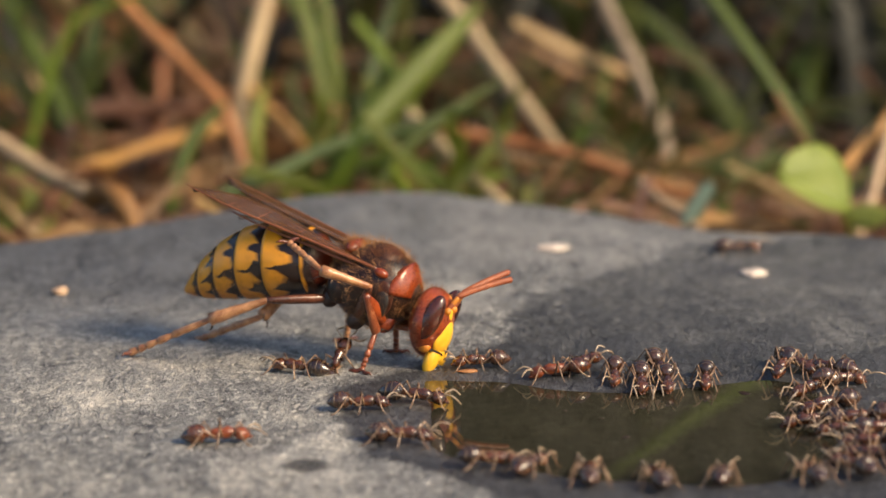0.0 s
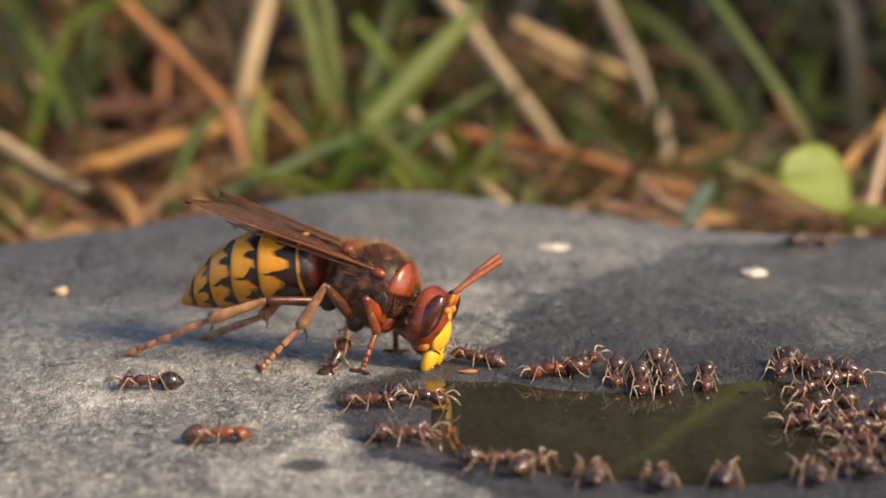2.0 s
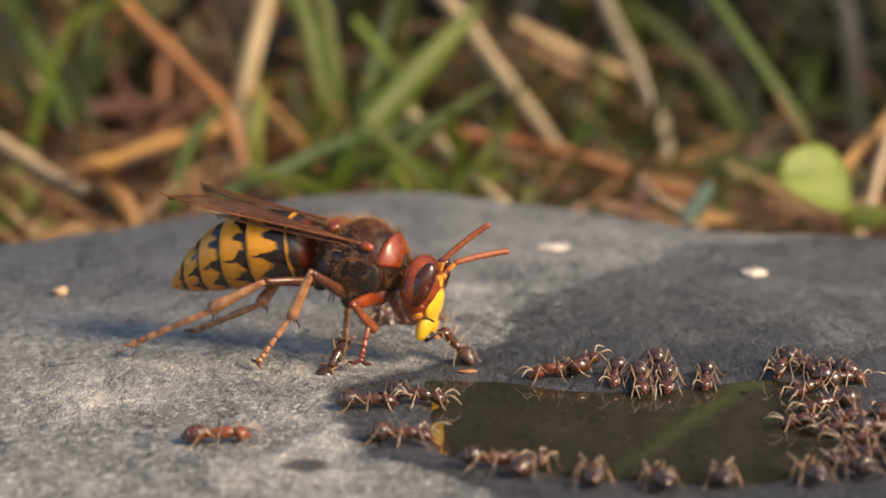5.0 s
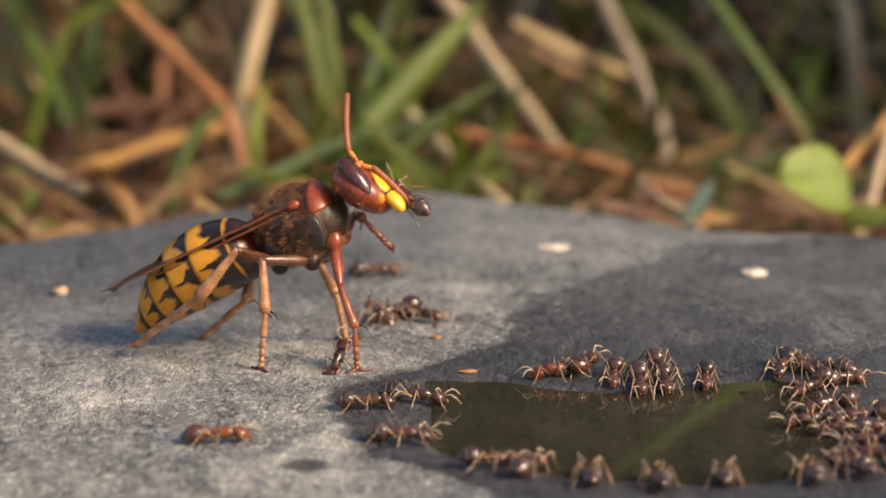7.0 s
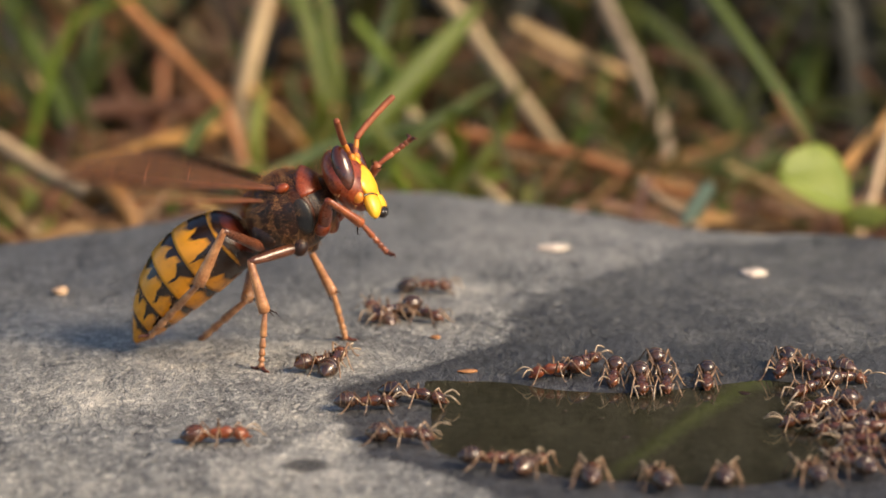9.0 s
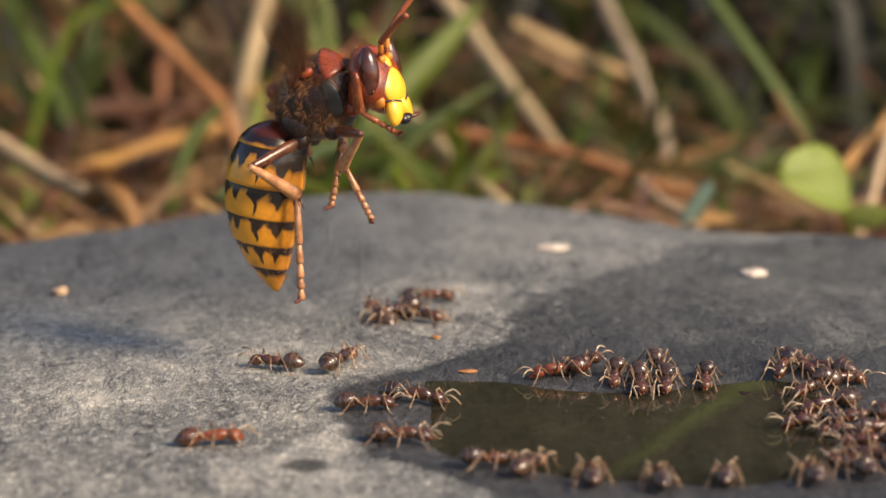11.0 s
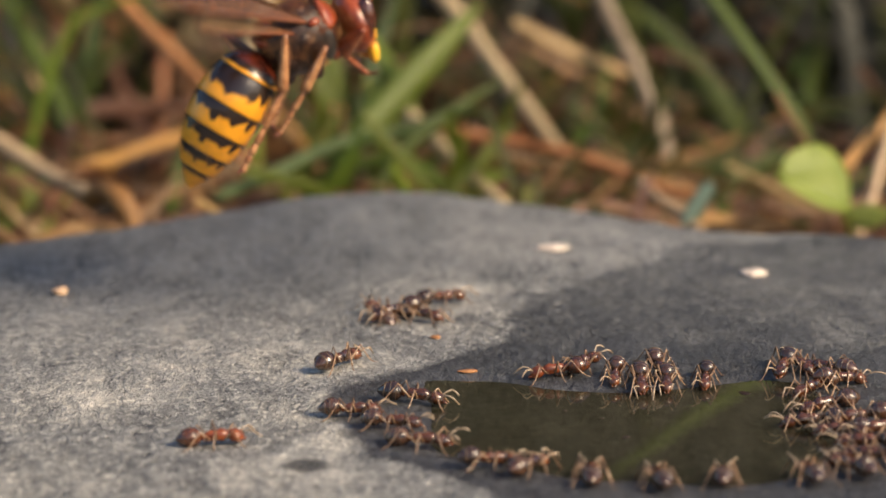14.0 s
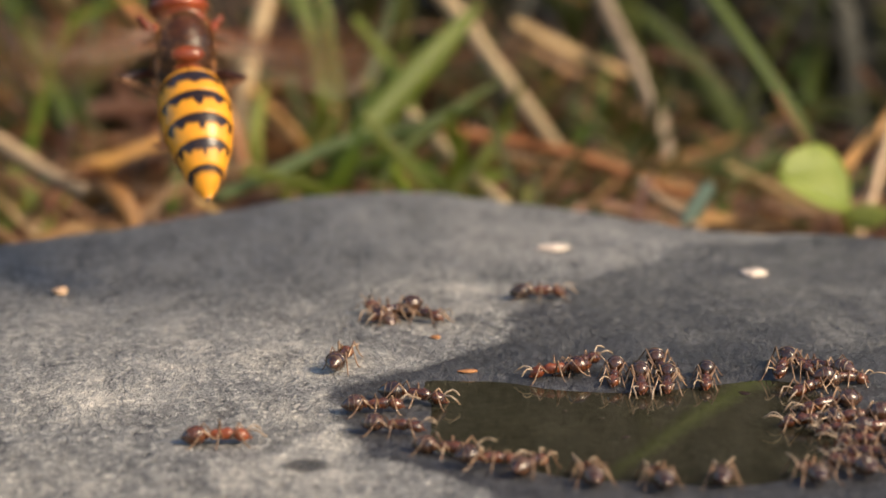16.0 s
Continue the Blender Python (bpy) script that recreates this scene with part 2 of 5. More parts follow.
M["yellow"] = grainy("face yellow", (0.86, 0.43, 0.020), (0.95, 0.54, 0.034), 1.0, 0.36, 0.1, 0.02, 0.25)
M["orange"] = grainy("orange yellow", (0.50, 0.15, 0.015), (0.72, 0.28, 0.03), 0.8, 0.4, 0.1, 0.02, 0.1)
M["eye"] = grainy("compound eye", (0.035, 0.008, 0.004), (0.10, 0.024, 0.010), 0.8, 0.2, 0.06, 0.012, 0.6)
M["black"] = grainy("black cuticle", (0.008, 0.006, 0.005), (0.03, 0.02, 0.016), 0.5, 0.25, 0.1, 0.02, 0.3)
M["leg"] = grainy("rust leg", (0.11, 0.020, 0.007), (0.42, 0.12, 0.042), 1.1, 0.3, 0.12, 0.02, 0.35)
M["foot"] = grainy("dark red foot", (0.05, 0.010, 0.005), (0.20, 0.045, 0.016), 0.6, 0.3, 0.1, 0.02, 0.3)
M["thigh"] = grainy("dark thigh", (0.040, 0.011, 0.005), (0.17, 0.055, 0.024), 1.1, 0.28, 0.12, 0.02, 0.4)
M["leg_tan"] = grainy("tan leg", (0.21, 0.068, 0.024), (0.62, 0.31, 0.135), 1.1, 0.34, 0.12, 0.02, 0.35)
M["antenna"] = grainy("antenna", (0.22, 0.05, 0.018), (0.40, 0.12, 0.045), 0.7, 0.5, 0.1, 0.02)
M["fur"] = grainy("golden hair", (0.20, 0.075, 0.022), (0.55, 0.28, 0.095), 2, 0.45)
M["wing"] = wing_material("amber wing", (0.15, 0.066, 0.026), 0.62)
M["hindwing"] = wing_material("hind wing", (0.28, 0.17, 0.08), 0.30)
M["vein"] = grainy("wing vein", (0.13, 0.035, 0.012), (0.27, 0.09, 0.03), 1, 0.35, 0.2, 0.02, 0.2)
M["ant_body"] = grainy("brown ant", (0.022, 0.007, 0.003), (0.18, 0.056, 0.017), 0.7, 0.20, 0.12, 0.05, 0.6, spec=0.6, hue_random=0.9)
M["ant_gaster"] = grainy("dark ant gaster", (0.014, 0.006, 0.004), (0.09, 0.038, 0.017), 0.6, 0.18, 0.1, 0.03, 0.7, spec=0.6, hue_random=0.9)
M["ant_sheen"] = grainy("ant gaster sheen", (0.04, 0.023, 0.012), (0.14, 0.085, 0.045), 0.4, 0.30, 0.08, 0.02, 0.5, hue_random=0.6)
M["ant_red"] = grainy("red ant", (0.08, 0.014, 0.004), (0.34, 0.085, 0.022), 0.7, 0.3, 0.08, 0.02, 0.3, hue_random=0.4)
M["ant_feeler"] = grainy("ant feeler", (0.22, 0.14, 0.08), (0.58, 0.46, 0.33), 0.6, 0.3, 0.1, 0.01, 0.4)
M["ant_leg"] = grainy("ant leg", (0.13, 0.058, 0.028), (0.48, 0.32, 0.19), 0.6, 0.3, 0.1, 0.01, 0.5, hue_random=0.5)


# ---- mesh helpers (geometry in millimetres, stored in metres) ----
def part(name, bm, material, parent=None, label=""):
    me = bpy.data.meshes.new(name)
    bmesh.ops.recalc_face_normals(bm, faces=bm.faces)
    for v in bm.verts:
        v.co *= MM
    for f in bm.faces:
        f.smooth = True
    bm.to_mesh(me)
    bm.free()
    me.materials.append(material)
    ob = new(name, me)
    if parent:
        ob.parent = parent
    if label:
        tagged(ob, label)
    return ob


def at(x, y, z, rx=0, ry=0, rz=0):
    return pose(x * MM, y * MM, z * MM, rx, ry, rz)


def rings(bm, sections, cap=True):
    """Skin a list of vertex rings given as lists of points."""
    rows = [[bm.verts.new(p) for p in s] for s in sections]
    n = len(rows[0])
    for a, b in zip(rows, rows[1:]):
        for i in range(n):
            bm.faces.new((a[i], a[(i + 1) % n], b[(i + 1) % n], b[i]))
    if cap:
        bm.faces.new(rows[0][::-1])
        bm.faces.new(rows[-1])
    return rows


def loft(sections, n=20, bm=None, power=2.0):
    """A body along x: sections of (x, half width, half height, centre z)."""
    bm = bm or bmesh.new()
    out = []
    for x, ry, rz, zc in sections:
        ring = []
        for i in range(n):
            a = math.tau * i / n
            c, s = math.cos(a), math.sin(a)
            k = (abs(c) ** power + abs(s) ** power) ** (-1 / power)
            ring.append((x, ry * c * k, zc + rz * s * k))
        out.append(ring)
    rings(bm, out)
    return bm


def tube(points, radii, n=8, bm=None):
    """A tapered tube along points."""
    bm = bm or bmesh.new()
    pts = [Vector(p) for p in points]
    out = []
    side = None
    for i, p in enumerate(pts):
        d = (pts[min(i + 1, len(pts) - 1)] - pts[max(i - 1, 0)]).normalized()
        if side is None:
            side = d.orthogonal().normalized()
        side = (side - d * side.dot(d)).normalized()
        up = d.cross(side)
        r = radii[i] if isinstance(radii, (list, tuple)) else radii
        out.append([p + (side * math.cos(math.tau * k / n) + up * math.sin(math.tau * k / n)) * r for k in range(n)])
    rings(bm, out)
    return bm


def blob(c, r, bm=None, nu=20, nv=12, turn=None, shape=None):
    """An ellipsoid, turned and then shaped by a function."""
    bm = bm or bmesh.new()
    made = bmesh.ops.create_uvsphere(bm, u_segments=nu, v_segments=nv, radius=1)["verts"]
    t = Euler([radians(a) for a in turn]).to_matrix() if turn else Matrix.Identity(3)
    for v in made:
        p = Vector((v.co.x * r[0], v.co.y * r[1], v.co.z * r[2]))
        if shape:
            p = Vector(shape(p))
        v.co = t @ p + Vector(c)
    return bm


def smooth_line(points, n):
    """Points of a smooth curve through the given points."""
    pts = [Vector(p) for p in points]
    out = []
    for k in range(n + 1):
        s = k / n * (len(pts) - 1)
        i = min(int(s), len(pts) - 2)
        f = s - i
        p0, p1, p2, p3 = pts[max(i - 1, 0)], pts[i], pts[i + 1], pts[min(i + 2, len(pts) - 1)]
        out.append(0.5 * (2 * p1 + (p2 - p0) * f + (2 * p0 - 5 * p1 + 4 * p2 - p3) * f * f + (3 * p1 - p0 - 3 * p2 + p3) * f ** 3))
    return out


# ---- the lie of the stone ----
def hash_noise(x, y, cell, seed):
    """Smooth value noise in -1..1 on numpy arrays."""
    x, y = np.asarray(x, float) / cell, np.asarray(y, float) / cell
    xi, yi = np.floor(x), np.floor(y)
    fx, fy = x - xi, y - yi
    fx, fy = fx * fx * (3 - 2 * fx), fy * fy * (3 - 2 * fy)

    def h(i, j):
        v = np.sin(i * 127.1 + j * 311.7 + seed * 74.7) * 43758.5453
        return (v - np.floor(v)) * 2 - 1
    return (h(xi, yi) * (1 - fx) + h(xi + 1, yi) * fx) * (1 - fy) + (h(xi, yi + 1) * (1 - fx) + h(xi + 1, yi + 1) * fx) * fy


def inside(x, y, poly):
    """Distance in millimetres to the outline of a polygon, positive inside."""
    x, y = np.asarray(x, float), np.asarray(y, float)
    best, odd = np.full(x.shape, 1e9), np.zeros(x.shape, bool)
    for (x0, y0), (x1, y1) in zip(poly, poly[1:] + poly[:1]):
        dx, dy = x1 - x0, y1 - y0
        f = np.clip(((x - x0) * dx + (y - y0) * dy) / (dx * dx + dy * dy), 0, 1)
        best = np.minimum(best, np.hypot(x - x0 - f * dx, y - y0 - f * dy))
        hit = ((y0 > y) != (y1 > y)) & (x < dx * (y - y0) / (dy if dy else 1e-9) + x0)
        odd ^= hit
    return np.where(odd, best, -best)


OUTLINE = [(-130, -60), (-110, 8), (-74, 36), (-51.4, 49.7), (-45.4, 54.2), (-37, 59.4), (-31, 65.2), (-25, 70.5), (-18.9, 76), (-12.5, 80.6), (-9.1, 81.4), (-4.3, 79.9), (-0.3, 78.1),
           (7.6, 72.5), (14.1, 70.1), (20.4, 66.8), (26.4, 61.3), (32.4, 58.8), (38.7, 58.5), (48.7, 55.7), (62, 53), (105, 30), (125, -30), (100, -120), (-20, -135), (-110, -115)]
PUDDLE = [(-1.9, -4.6), (3.2, -5.2), (10.4, -8.0), (15.2, -9.2), (20.0, -8.0), (26.7, -4.6), (32.0, -7.0), (31.5, -17.7), (30.3, -25.8),
          (27.6, -33.0), (19.8, -35.2), (11.4, -33.8), (5.9, -30.8), (0.4, -27.0), (-1.6, -21.0), (-1.0, -12)]
DAMP = [(-9.8, -9.0), (-2.2, -0.4), (1.8, 4.9), (4.6, 9.3), (6.9, 13.0), (6.7, 18.2), (8.3, 23.9), (12.8, 30.6), (16.1, 36.6), (19.7, 43.5), (25.2, 48.4), (31.2, 53.1),
        (48, 60), (66, 62), (85, 40), (80, -20), (60, -60), (14, -50), (0.0, -36), (-6.5, -27.0), (-8.5, -18)]
WATER_Z = -0.30


SHORE = [(p.x, p.y) for p in smooth_line([(*p, 0) for p in PUDDLE + PUDDLE[:1]], 45)[:-1]]


def stone_z(x, y):
    x, y = np.asarray(x, float), np.asarray(y, float)
    z = 0.55 * hash_noise(x, y, 31, 1) + 0.30 * hash_noise(x, y, 13, 2)
    z = z * np.clip((np.hypot(x + 6, y + 8) - 12) / 40, 0.35, 1)
    z += 0.10 * hash_noise(x, y, 4.3, 3) + 0.05 * hash_noise(x * 0.6 + y * 0.3, y, 1.7, 4)
    d = inside(x, y, SHORE) + 0.7 * hash_noise(x, y, 5, 6) + 0.3 * hash_noise(x, y, 2, 7)
    s = np.clip((d + 2.5) / 5.0, 0, 1)
    flat = np.clip((d + 7) / 7, 0, 1)
    z = np.where((d > -16) & (d < 0), np.maximum(z, -0.12), z)
    z = z * (1 - 0.85 * flat) - s * s * (3 - 2 * s) * 0.6 - np.clip(d / 12, 0, 1) * 0.6
    r = 5.0
    e = inside(x, y, OUTLINE) + 4.0 + 1.2 * hash_noise(x, y, 9, 8) + 0.6 * hash_noise(x, y, 3, 9)
    rim = np.clip(r - e, 0, r)
    z = z - (r - np.sqrt(np.maximum(r * r - rim * rim, 0))) - np.clip(-e, 0, 3.5) * 6
    return z


def top(x, y):
    return float(stone_z(np.array([x]), np.array([y]))[0])


def grid_mesh(name, xs, ys, zs, material, kind="structure", label="", attributes=None):
    nx, ny = len(xs), len(ys)
    gx, gy = np.meshgrid(xs, ys)
    co = np.stack([gx, gy, zs], -1).reshape(-1, 3) * MM
    i = np.arange(nx * ny).reshape(ny, nx)
    quads = np.stack([i[:-1, :-1], i[:-1, 1:], i[1:, 1:], i[1:, :-1]], -1).reshape(-1, 4)
    me = bpy.data.meshes.new(name)
    me.vertices.add(len(co))
    me.vertices.foreach_set("co", co.ravel())
    me.loops.add(quads.size)
    me.loops.foreach_set("vertex_index", quads.ravel())
    me.polygons.add(len(quads))
    me.polygons.foreach_set("loop_start", np.arange(len(quads)) * 4)
    me.update(calc_edges=True)
    me.shade_smooth()
    for key, val in (attributes or {}).items():
        me.attributes.new(key, "FLOAT", "POINT").data.foreach_set("value", val.ravel())
    me.materials.append(material)
    return tagged(new(name, me), label, name, "", kind)


def build_stone():
    xs = np.concatenate([np.arange(-140, -46, 2.0), np.arange(-46, 50, 0.45), np.arange(50, 136, 2.0)])
    ys = np.concatenate([np.arange(-142, -48, 2.0), np.arange(-48, 14, 0.45), np.arange(14, 96, 0.8)])
    gx, gy = np.meshgrid(xs, ys)
    z = stone_z(gx, gy)
    wob = 2.2 * hash_noise(gx, gy, 7, 11) + 1.0 * hash_noise(gx, gy, 2.2, 12)
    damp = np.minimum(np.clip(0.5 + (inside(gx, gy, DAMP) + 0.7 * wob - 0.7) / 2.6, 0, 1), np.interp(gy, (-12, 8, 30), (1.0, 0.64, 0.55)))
    worn = np.zeros_like(gx)
    for cx, cy, rx, ry in ((1, 13, 9, 7), (2, 20, 8, 9), (0, 30, 12, 12), (-22, -1, 7, 2), (-30, -12, 14, 14), (-12, -16, 12, 11), (-34, -34, 16, 16), (-14, -36, 14, 12), (-9, -23, 8, 8), (-14, 0, 12, 9), (-6, -14, 7, 5)):
        worn = np.maximum(worn, np.clip(1.15 - np.hypot((gx - cx) / rx, (gy - cy) / ry), 0, 1))
    stain = np.clip(1.6 - 1.6 * np.hypot((gx + 10.5) / 2.2, (gy + 30.7) / 2.0) ** 2 + 0.25 * wob, 0, 1)
    # grows towards the far left, broken up by noise
    far_dark = np.clip((gy - 12 - 0.2 * gx + 5 * hash_noise(gx, gy, 14, 15)) / 26, 0, 1) * np.clip(0.4 - gx / 30, 0.12, 1)
    return grid_mesh("stone", xs, ys, z, M["stone"], "structure", "flat grey slate stone with a shallow hollow, partly damp", {"damp": damp, "worn": worn, "stain": stain, "far_dark": far_dark})


stone = build_stone()


def build_ground():
    u = np.linspace(-1, 1, 161)
    xs = np.sign(u) * (np.abs(u) * 900 + np.abs(u) ** 7 * 30000)
    ys = xs + 150
    gx, gy = np.meshgrid(xs, ys)
    z = -24 + 3 * hash_noise(gx, gy, 60, 21) + 1.5 * hash_noise(gx, gy, 20, 22)
    return grid_mesh("ground", xs, ys, z, M["soil"], "structure", "dark bare soil under the grass")


build_ground()


def build_water():
    bm = bmesh.new()
    cx, cy = 14.0, -19.0
    loop = [Vector((x, y, 0)) for x, y in PUDDLE] + [Vector((*PUDDLE[0], 0))]
    line = smooth_line(loop, 90)[:-1]
    vs = [bm.verts.new((cx + (p.x - cx) * 1.2, cy + (p.y - cy) * 1.22, WATER_Z)) for p in line]
    bm.faces.new(vs)
    ob = part("water", bm, M["water"])
    ob.visible_shadow = False
    return tagged(ob, "still shallow dark water in the stone's hollow", "water", "", "structure")


build_water()


def build_backdrop():
    """An unseen dark screen added far behind, uneven along its top."""
    xs = np.linspace(-6000, 6000, 161)
    us = np.linspace(0, 1, 33)
    gx, gu = np.meshgrid(xs, us)
    depth = 2600 + 0.00004 * gx ** 2 + 260 * hash_noise(gx, gu * 900, 330, 41) + 90 * hash_noise(gx, gu * 900, 90, 42) + 500 * gu
    height = -40 + gu * (1900 + 300 * hash_noise(gx, gu * 0, 400, 43) + 120 * hash_noise(gx, gu * 0, 130, 44))
    # added only to block bright sky from the puddle's reflection
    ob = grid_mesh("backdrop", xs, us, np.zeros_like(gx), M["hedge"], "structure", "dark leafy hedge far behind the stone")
    co = np.stack([gx, depth, height], -1).reshape(-1, 3) * MM
    ob.data.vertices.foreach_set("co", co.ravel())
    ob.data.update()
    return ob


build_backdrop()


# ---- the hornet ----
NECK = Vector((3.8, 0, -0.2))
WAIST = Vector((-3.9, 0, 0.4))
HORNET_SIZE = 1.035
HIPS = {"front": Vector((2.2, 1.2, -2.9)), "mid": Vector((-0.3, 1.4, -3.4)), "hind": Vector((-3.0, 1.4, -2.3))}
BONES = {"front": (4.2, 3.7, 3.8), "mid": (5.0, 4.4, 5.0), "hind": (5.7, 5.3, 8.9)}
WINGS = {"fore_wing": Vector((0.8, 2.3, 1.7)), "hind_wing": Vector((-0.7, 2.3, 1.4))}


def hair(points_normals, length, seed, width=0.035, lean=None):
    rnd = random.Random(seed)
    bm = bmesh.new()
    for p, n in points_normals:
        n = (n + Vector((rnd.gauss(0, 0.3), rnd.gauss(0, 0.3), rnd.gauss(0, 0.3))) + (lean or Vector())).normalized()
        s = n.orthogonal().normalized()
        s = (Matrix.Rotation(rnd.random() * 6.28, 3, n) @ s) * width
        L = length * rnd.uniform(0.5, 1.15)
        bend = Vector((rnd.gauss(0, 0.12), rnd.gauss(0, 0.12), -0.08)) * L
        m = p + n * L * 0.55
        a, b, c, d, e = bm.verts.new(p - s), bm.verts.new(p + s), bm.verts.new(m + s * 0.7), bm.verts.new(m - s * 0.7), bm.verts.new(p + n * L + bend)
        bm.faces.new((a, b, c, d))
        bm.faces.new((d, c, e))
    return bm


def scatter_on(ob, count, seed, keep=lambda p, n: True):
    """Random points with normals on a mesh, in millimetres."""
    rnd = random.Random(seed)
    me = ob.data
    polys = list(me.polygons)
    weights = [q.area for q in polys]
    out = []
    for q in rnd.choices(polys, weights, k=count):
        vs = [me.vertices[i].co / MM for i in q.vertices]
        a, b = rnd.random(), rnd.random()
        p = vs[0].lerp(vs[1], a).lerp(vs[3 % len(vs)].lerp(vs[2], a), b)
        if keep(p, q.normal):
            out.append((p, q.normal.copy()))
    return out


def build_hornet():
    body = new("hornet")
    body.empty_display_size = 0.005
    body.scale = (HORNET_SIZE,) * 3
    tagged(body, "chestnut and yellow banded hornet with amber wings on grey stone", "hornet")
    th = part("thorax", loft([(-4.05, 0.5, 0.5, 0.0), (-3.8, 1.2, 1.3, -0.1), (-3.2, 2.1, 2.2, -0.3), (-2.2, 2.65, 2.85, -0.25), (-1.0, 3.0, 3.45, -0.25),
                               (0.6, 3.05, 3.55, -0.25), (2.0, 2.7, 3.15, -0.35), (3.0, 2.1, 2.4, -0.4), (3.8, 1.2, 1.4, -0.5), (4.2, 0.6, 0.8, -0.4)], 32), M["dusky"], body, "dark brown hairy thorax")
    # collar wrapping the front of the thorax
    bm = bmesh.new()
    out = []
    for k in range(25):
        a = radians(-88 + 176 * k / 24)
        row = []
        for x, ry, rz in ((1.9, 2.5, 2.55), (2.1, 2.76, 2.8), (2.45, 2.7, 2.68), (2.8, 2.5, 2.45), (3.3, 2.0, 1.95), (3.75, 1.3, 1.3), (3.4, 0.9, 1.0), (2.4, 2.0, 2.2), (1.7, 2.5, 2.7)):
            back = 1.5 * max(0, math.cos(a)) ** 2
            xx = x * 1.03 + back * max(0, 1 - (x - 1.0) / 2.2) * 0.9
            row.append((xx, ry * math.sin(a), rz * math.cos(a) - 0.1))
        out.append(row)
    rings(bm, out)
    part("collar", bm, M["chestnut"], body, "glossy chestnut collar")
    part("back_plate", blob((0.2, 0, 1.75), (2.2, 2.05, 1.75), nu=28, nv=16, turn=(0, 4, 0)), M["plate"], body, "red brown shield of the back")
    part("back_plate", blob((-2.55, 0, 2.35), (0.85, 1.6, 0.75), turn=(0, -25, 0)), M["chestnut"], body, "glossy chestnut plate")
    part("back_plate", blob((-3.4, 0, 1.35), (0.5, 1.35, 0.8), turn=(0, -40, 0)), M["chestnut"], body, "narrow chestnut plate")
    for s in (-1, 1):
        part("side_plate", blob((1.35, s * 2.30, -0.9), (1.3, 0.48, 1.9), turn=(s * -8, 14, 0)), M["plate"], body, "red brown side plate")
        part("side_plate", blob((1.55, s * 2.52, -1.35), (0.85, 0.34, 1.6), turn=(s * -8, 14, 0)), M["slaty"], body, "glossy slate grey side plate")
        part("side_plate", blob((-0.5, s * 2.55, -0.6), (1.15, 0.5, 1.7), turn=(s * -8, 12, 0)), M["dusky"], body, "dark brown side plate")
        part("side_plate", blob((-2.4, s * 2.0, -1.1), (1.1, 0.7, 1.3), turn=(0, -15, 0)), M["dusky"], body, "dark brown side plate")
        part("tegula", blob((1.2, s * 2.75, 1.55), (0.65, 0.4, 0.4), turn=(0, 10, s * -12)), M["chestnut"], body)
    fuzz = scatter_on(th, 8000, 5)
    for ob in [o for o in body.children if o.name.startswith("back_plate")]:
        fuzz += [(p, n) for p, n in scatter_on(ob, 700, 6) if n.z > 0]
    part("hair", hair([(p, n) for i, (p, n) in enumerate(fuzz) if n.z > 0.25 or (i % 3 == 0 and n.z > -0.9)], 0.56, 7, 0.008, Vector((-0.3, 0, 0.1))), M["fur"], body, "golden brown hair")
    tufts = [(p, n) for p, n in scatter_on(th, 9000, 15) if n.z < 0.3 and noise.noise(p * 0.9) > 0.16]
    part("hair", hair(tufts, 0.62, 16, 0.008, Vector((-0.5, 0, -0.2))), M["fur"], body, "golden tufts on the flanks")
    crest = [(p, n) for p, n in fuzz if n.z > 0.35][::3]
    part("hair", hair(crest, 1.15, 17, 0.007, Vector((-0.15, 0, 0.3))), M["fur"], body, "long golden hair along the back")
    part("waist", tube([(-3.5, 0, 0.0), (-4.1, 0, 0.0)], [0.6, 0.42], 10), M["black"], body)

    # gaster: overlapping rings, local x runs back along -x
    gas = part("gaster", loft([(0.15, 0.35, 0.35, 0), (-0.35, 0.55, 0.6, -0.02), (-0.75, 1.5, 1.6, -0.1), (-1.1, 2.2, 2.25, -0.15), (-1.6, 2.55, 2.6, -0.2),
                               (-6, 2.9, 2.8, 0.3), (-10, 1.9, 1.8, -0.35), (-12.4, 0.7, 0.65, -1.35), (-13.3, 0.3, 0.25, -1.8)], 28), M["dusky"], body, "tapering abdomen with yellow and black bands")
    gas.location = WAIST * MM

    def girth(x):
        t = np.interp(-x, (0.1, 0.25, 0.6, 1.1, 1.7, 3.0, 4.5, 6.0, 7.5, 9.0, 10.5, 11.8, 12.8, 13.6, 14.0), (0.5, 1.0, 1.75, 2.35, 2.75, 3.15, 3.32, 3.33, 3.17, 2.86, 2.36, 1.72, 1.08, 0.46, 0.12)) * 1.01
        return t, t * 0.97, np.interp(-x, (0, 2, 4, 6, 8, 10, 12, 14), (0.0, 0.25, 0.4, 0.38, 0.15, -0.35, -1.15, -2.2))

    plain = [(0.0, 0.86), (0.25, 0.85), (0.5, 0.87), (1.0, 0.95)]
    segs = [(0.12, 2.15, plain), (1.9, 5.35, toothed(0.62, 0.12, 0.32, 0.48)), (5.05, 7.85, toothed(0.46, 0.30, 0.27, 0.34)), (7.6, 10.05, toothed(0.46, 0.28, 0.27, 0.35)),
            (9.8, 11.9, toothed(0.46, 0.26, 0.30, 0.38)), (11.7, 13.8, [(0.0, 0.34), (0.3, 0.26), (0.5, 0.45), (0.55, 0.40), (1.0, 0.25)])]
    for k, (a, b, edge) in enumerate(segs):
        bm = bmesh.new()
        uvl = bm.loops.layers.uv.new("UVMap")
        n, steps = 40, 12
        rows = []
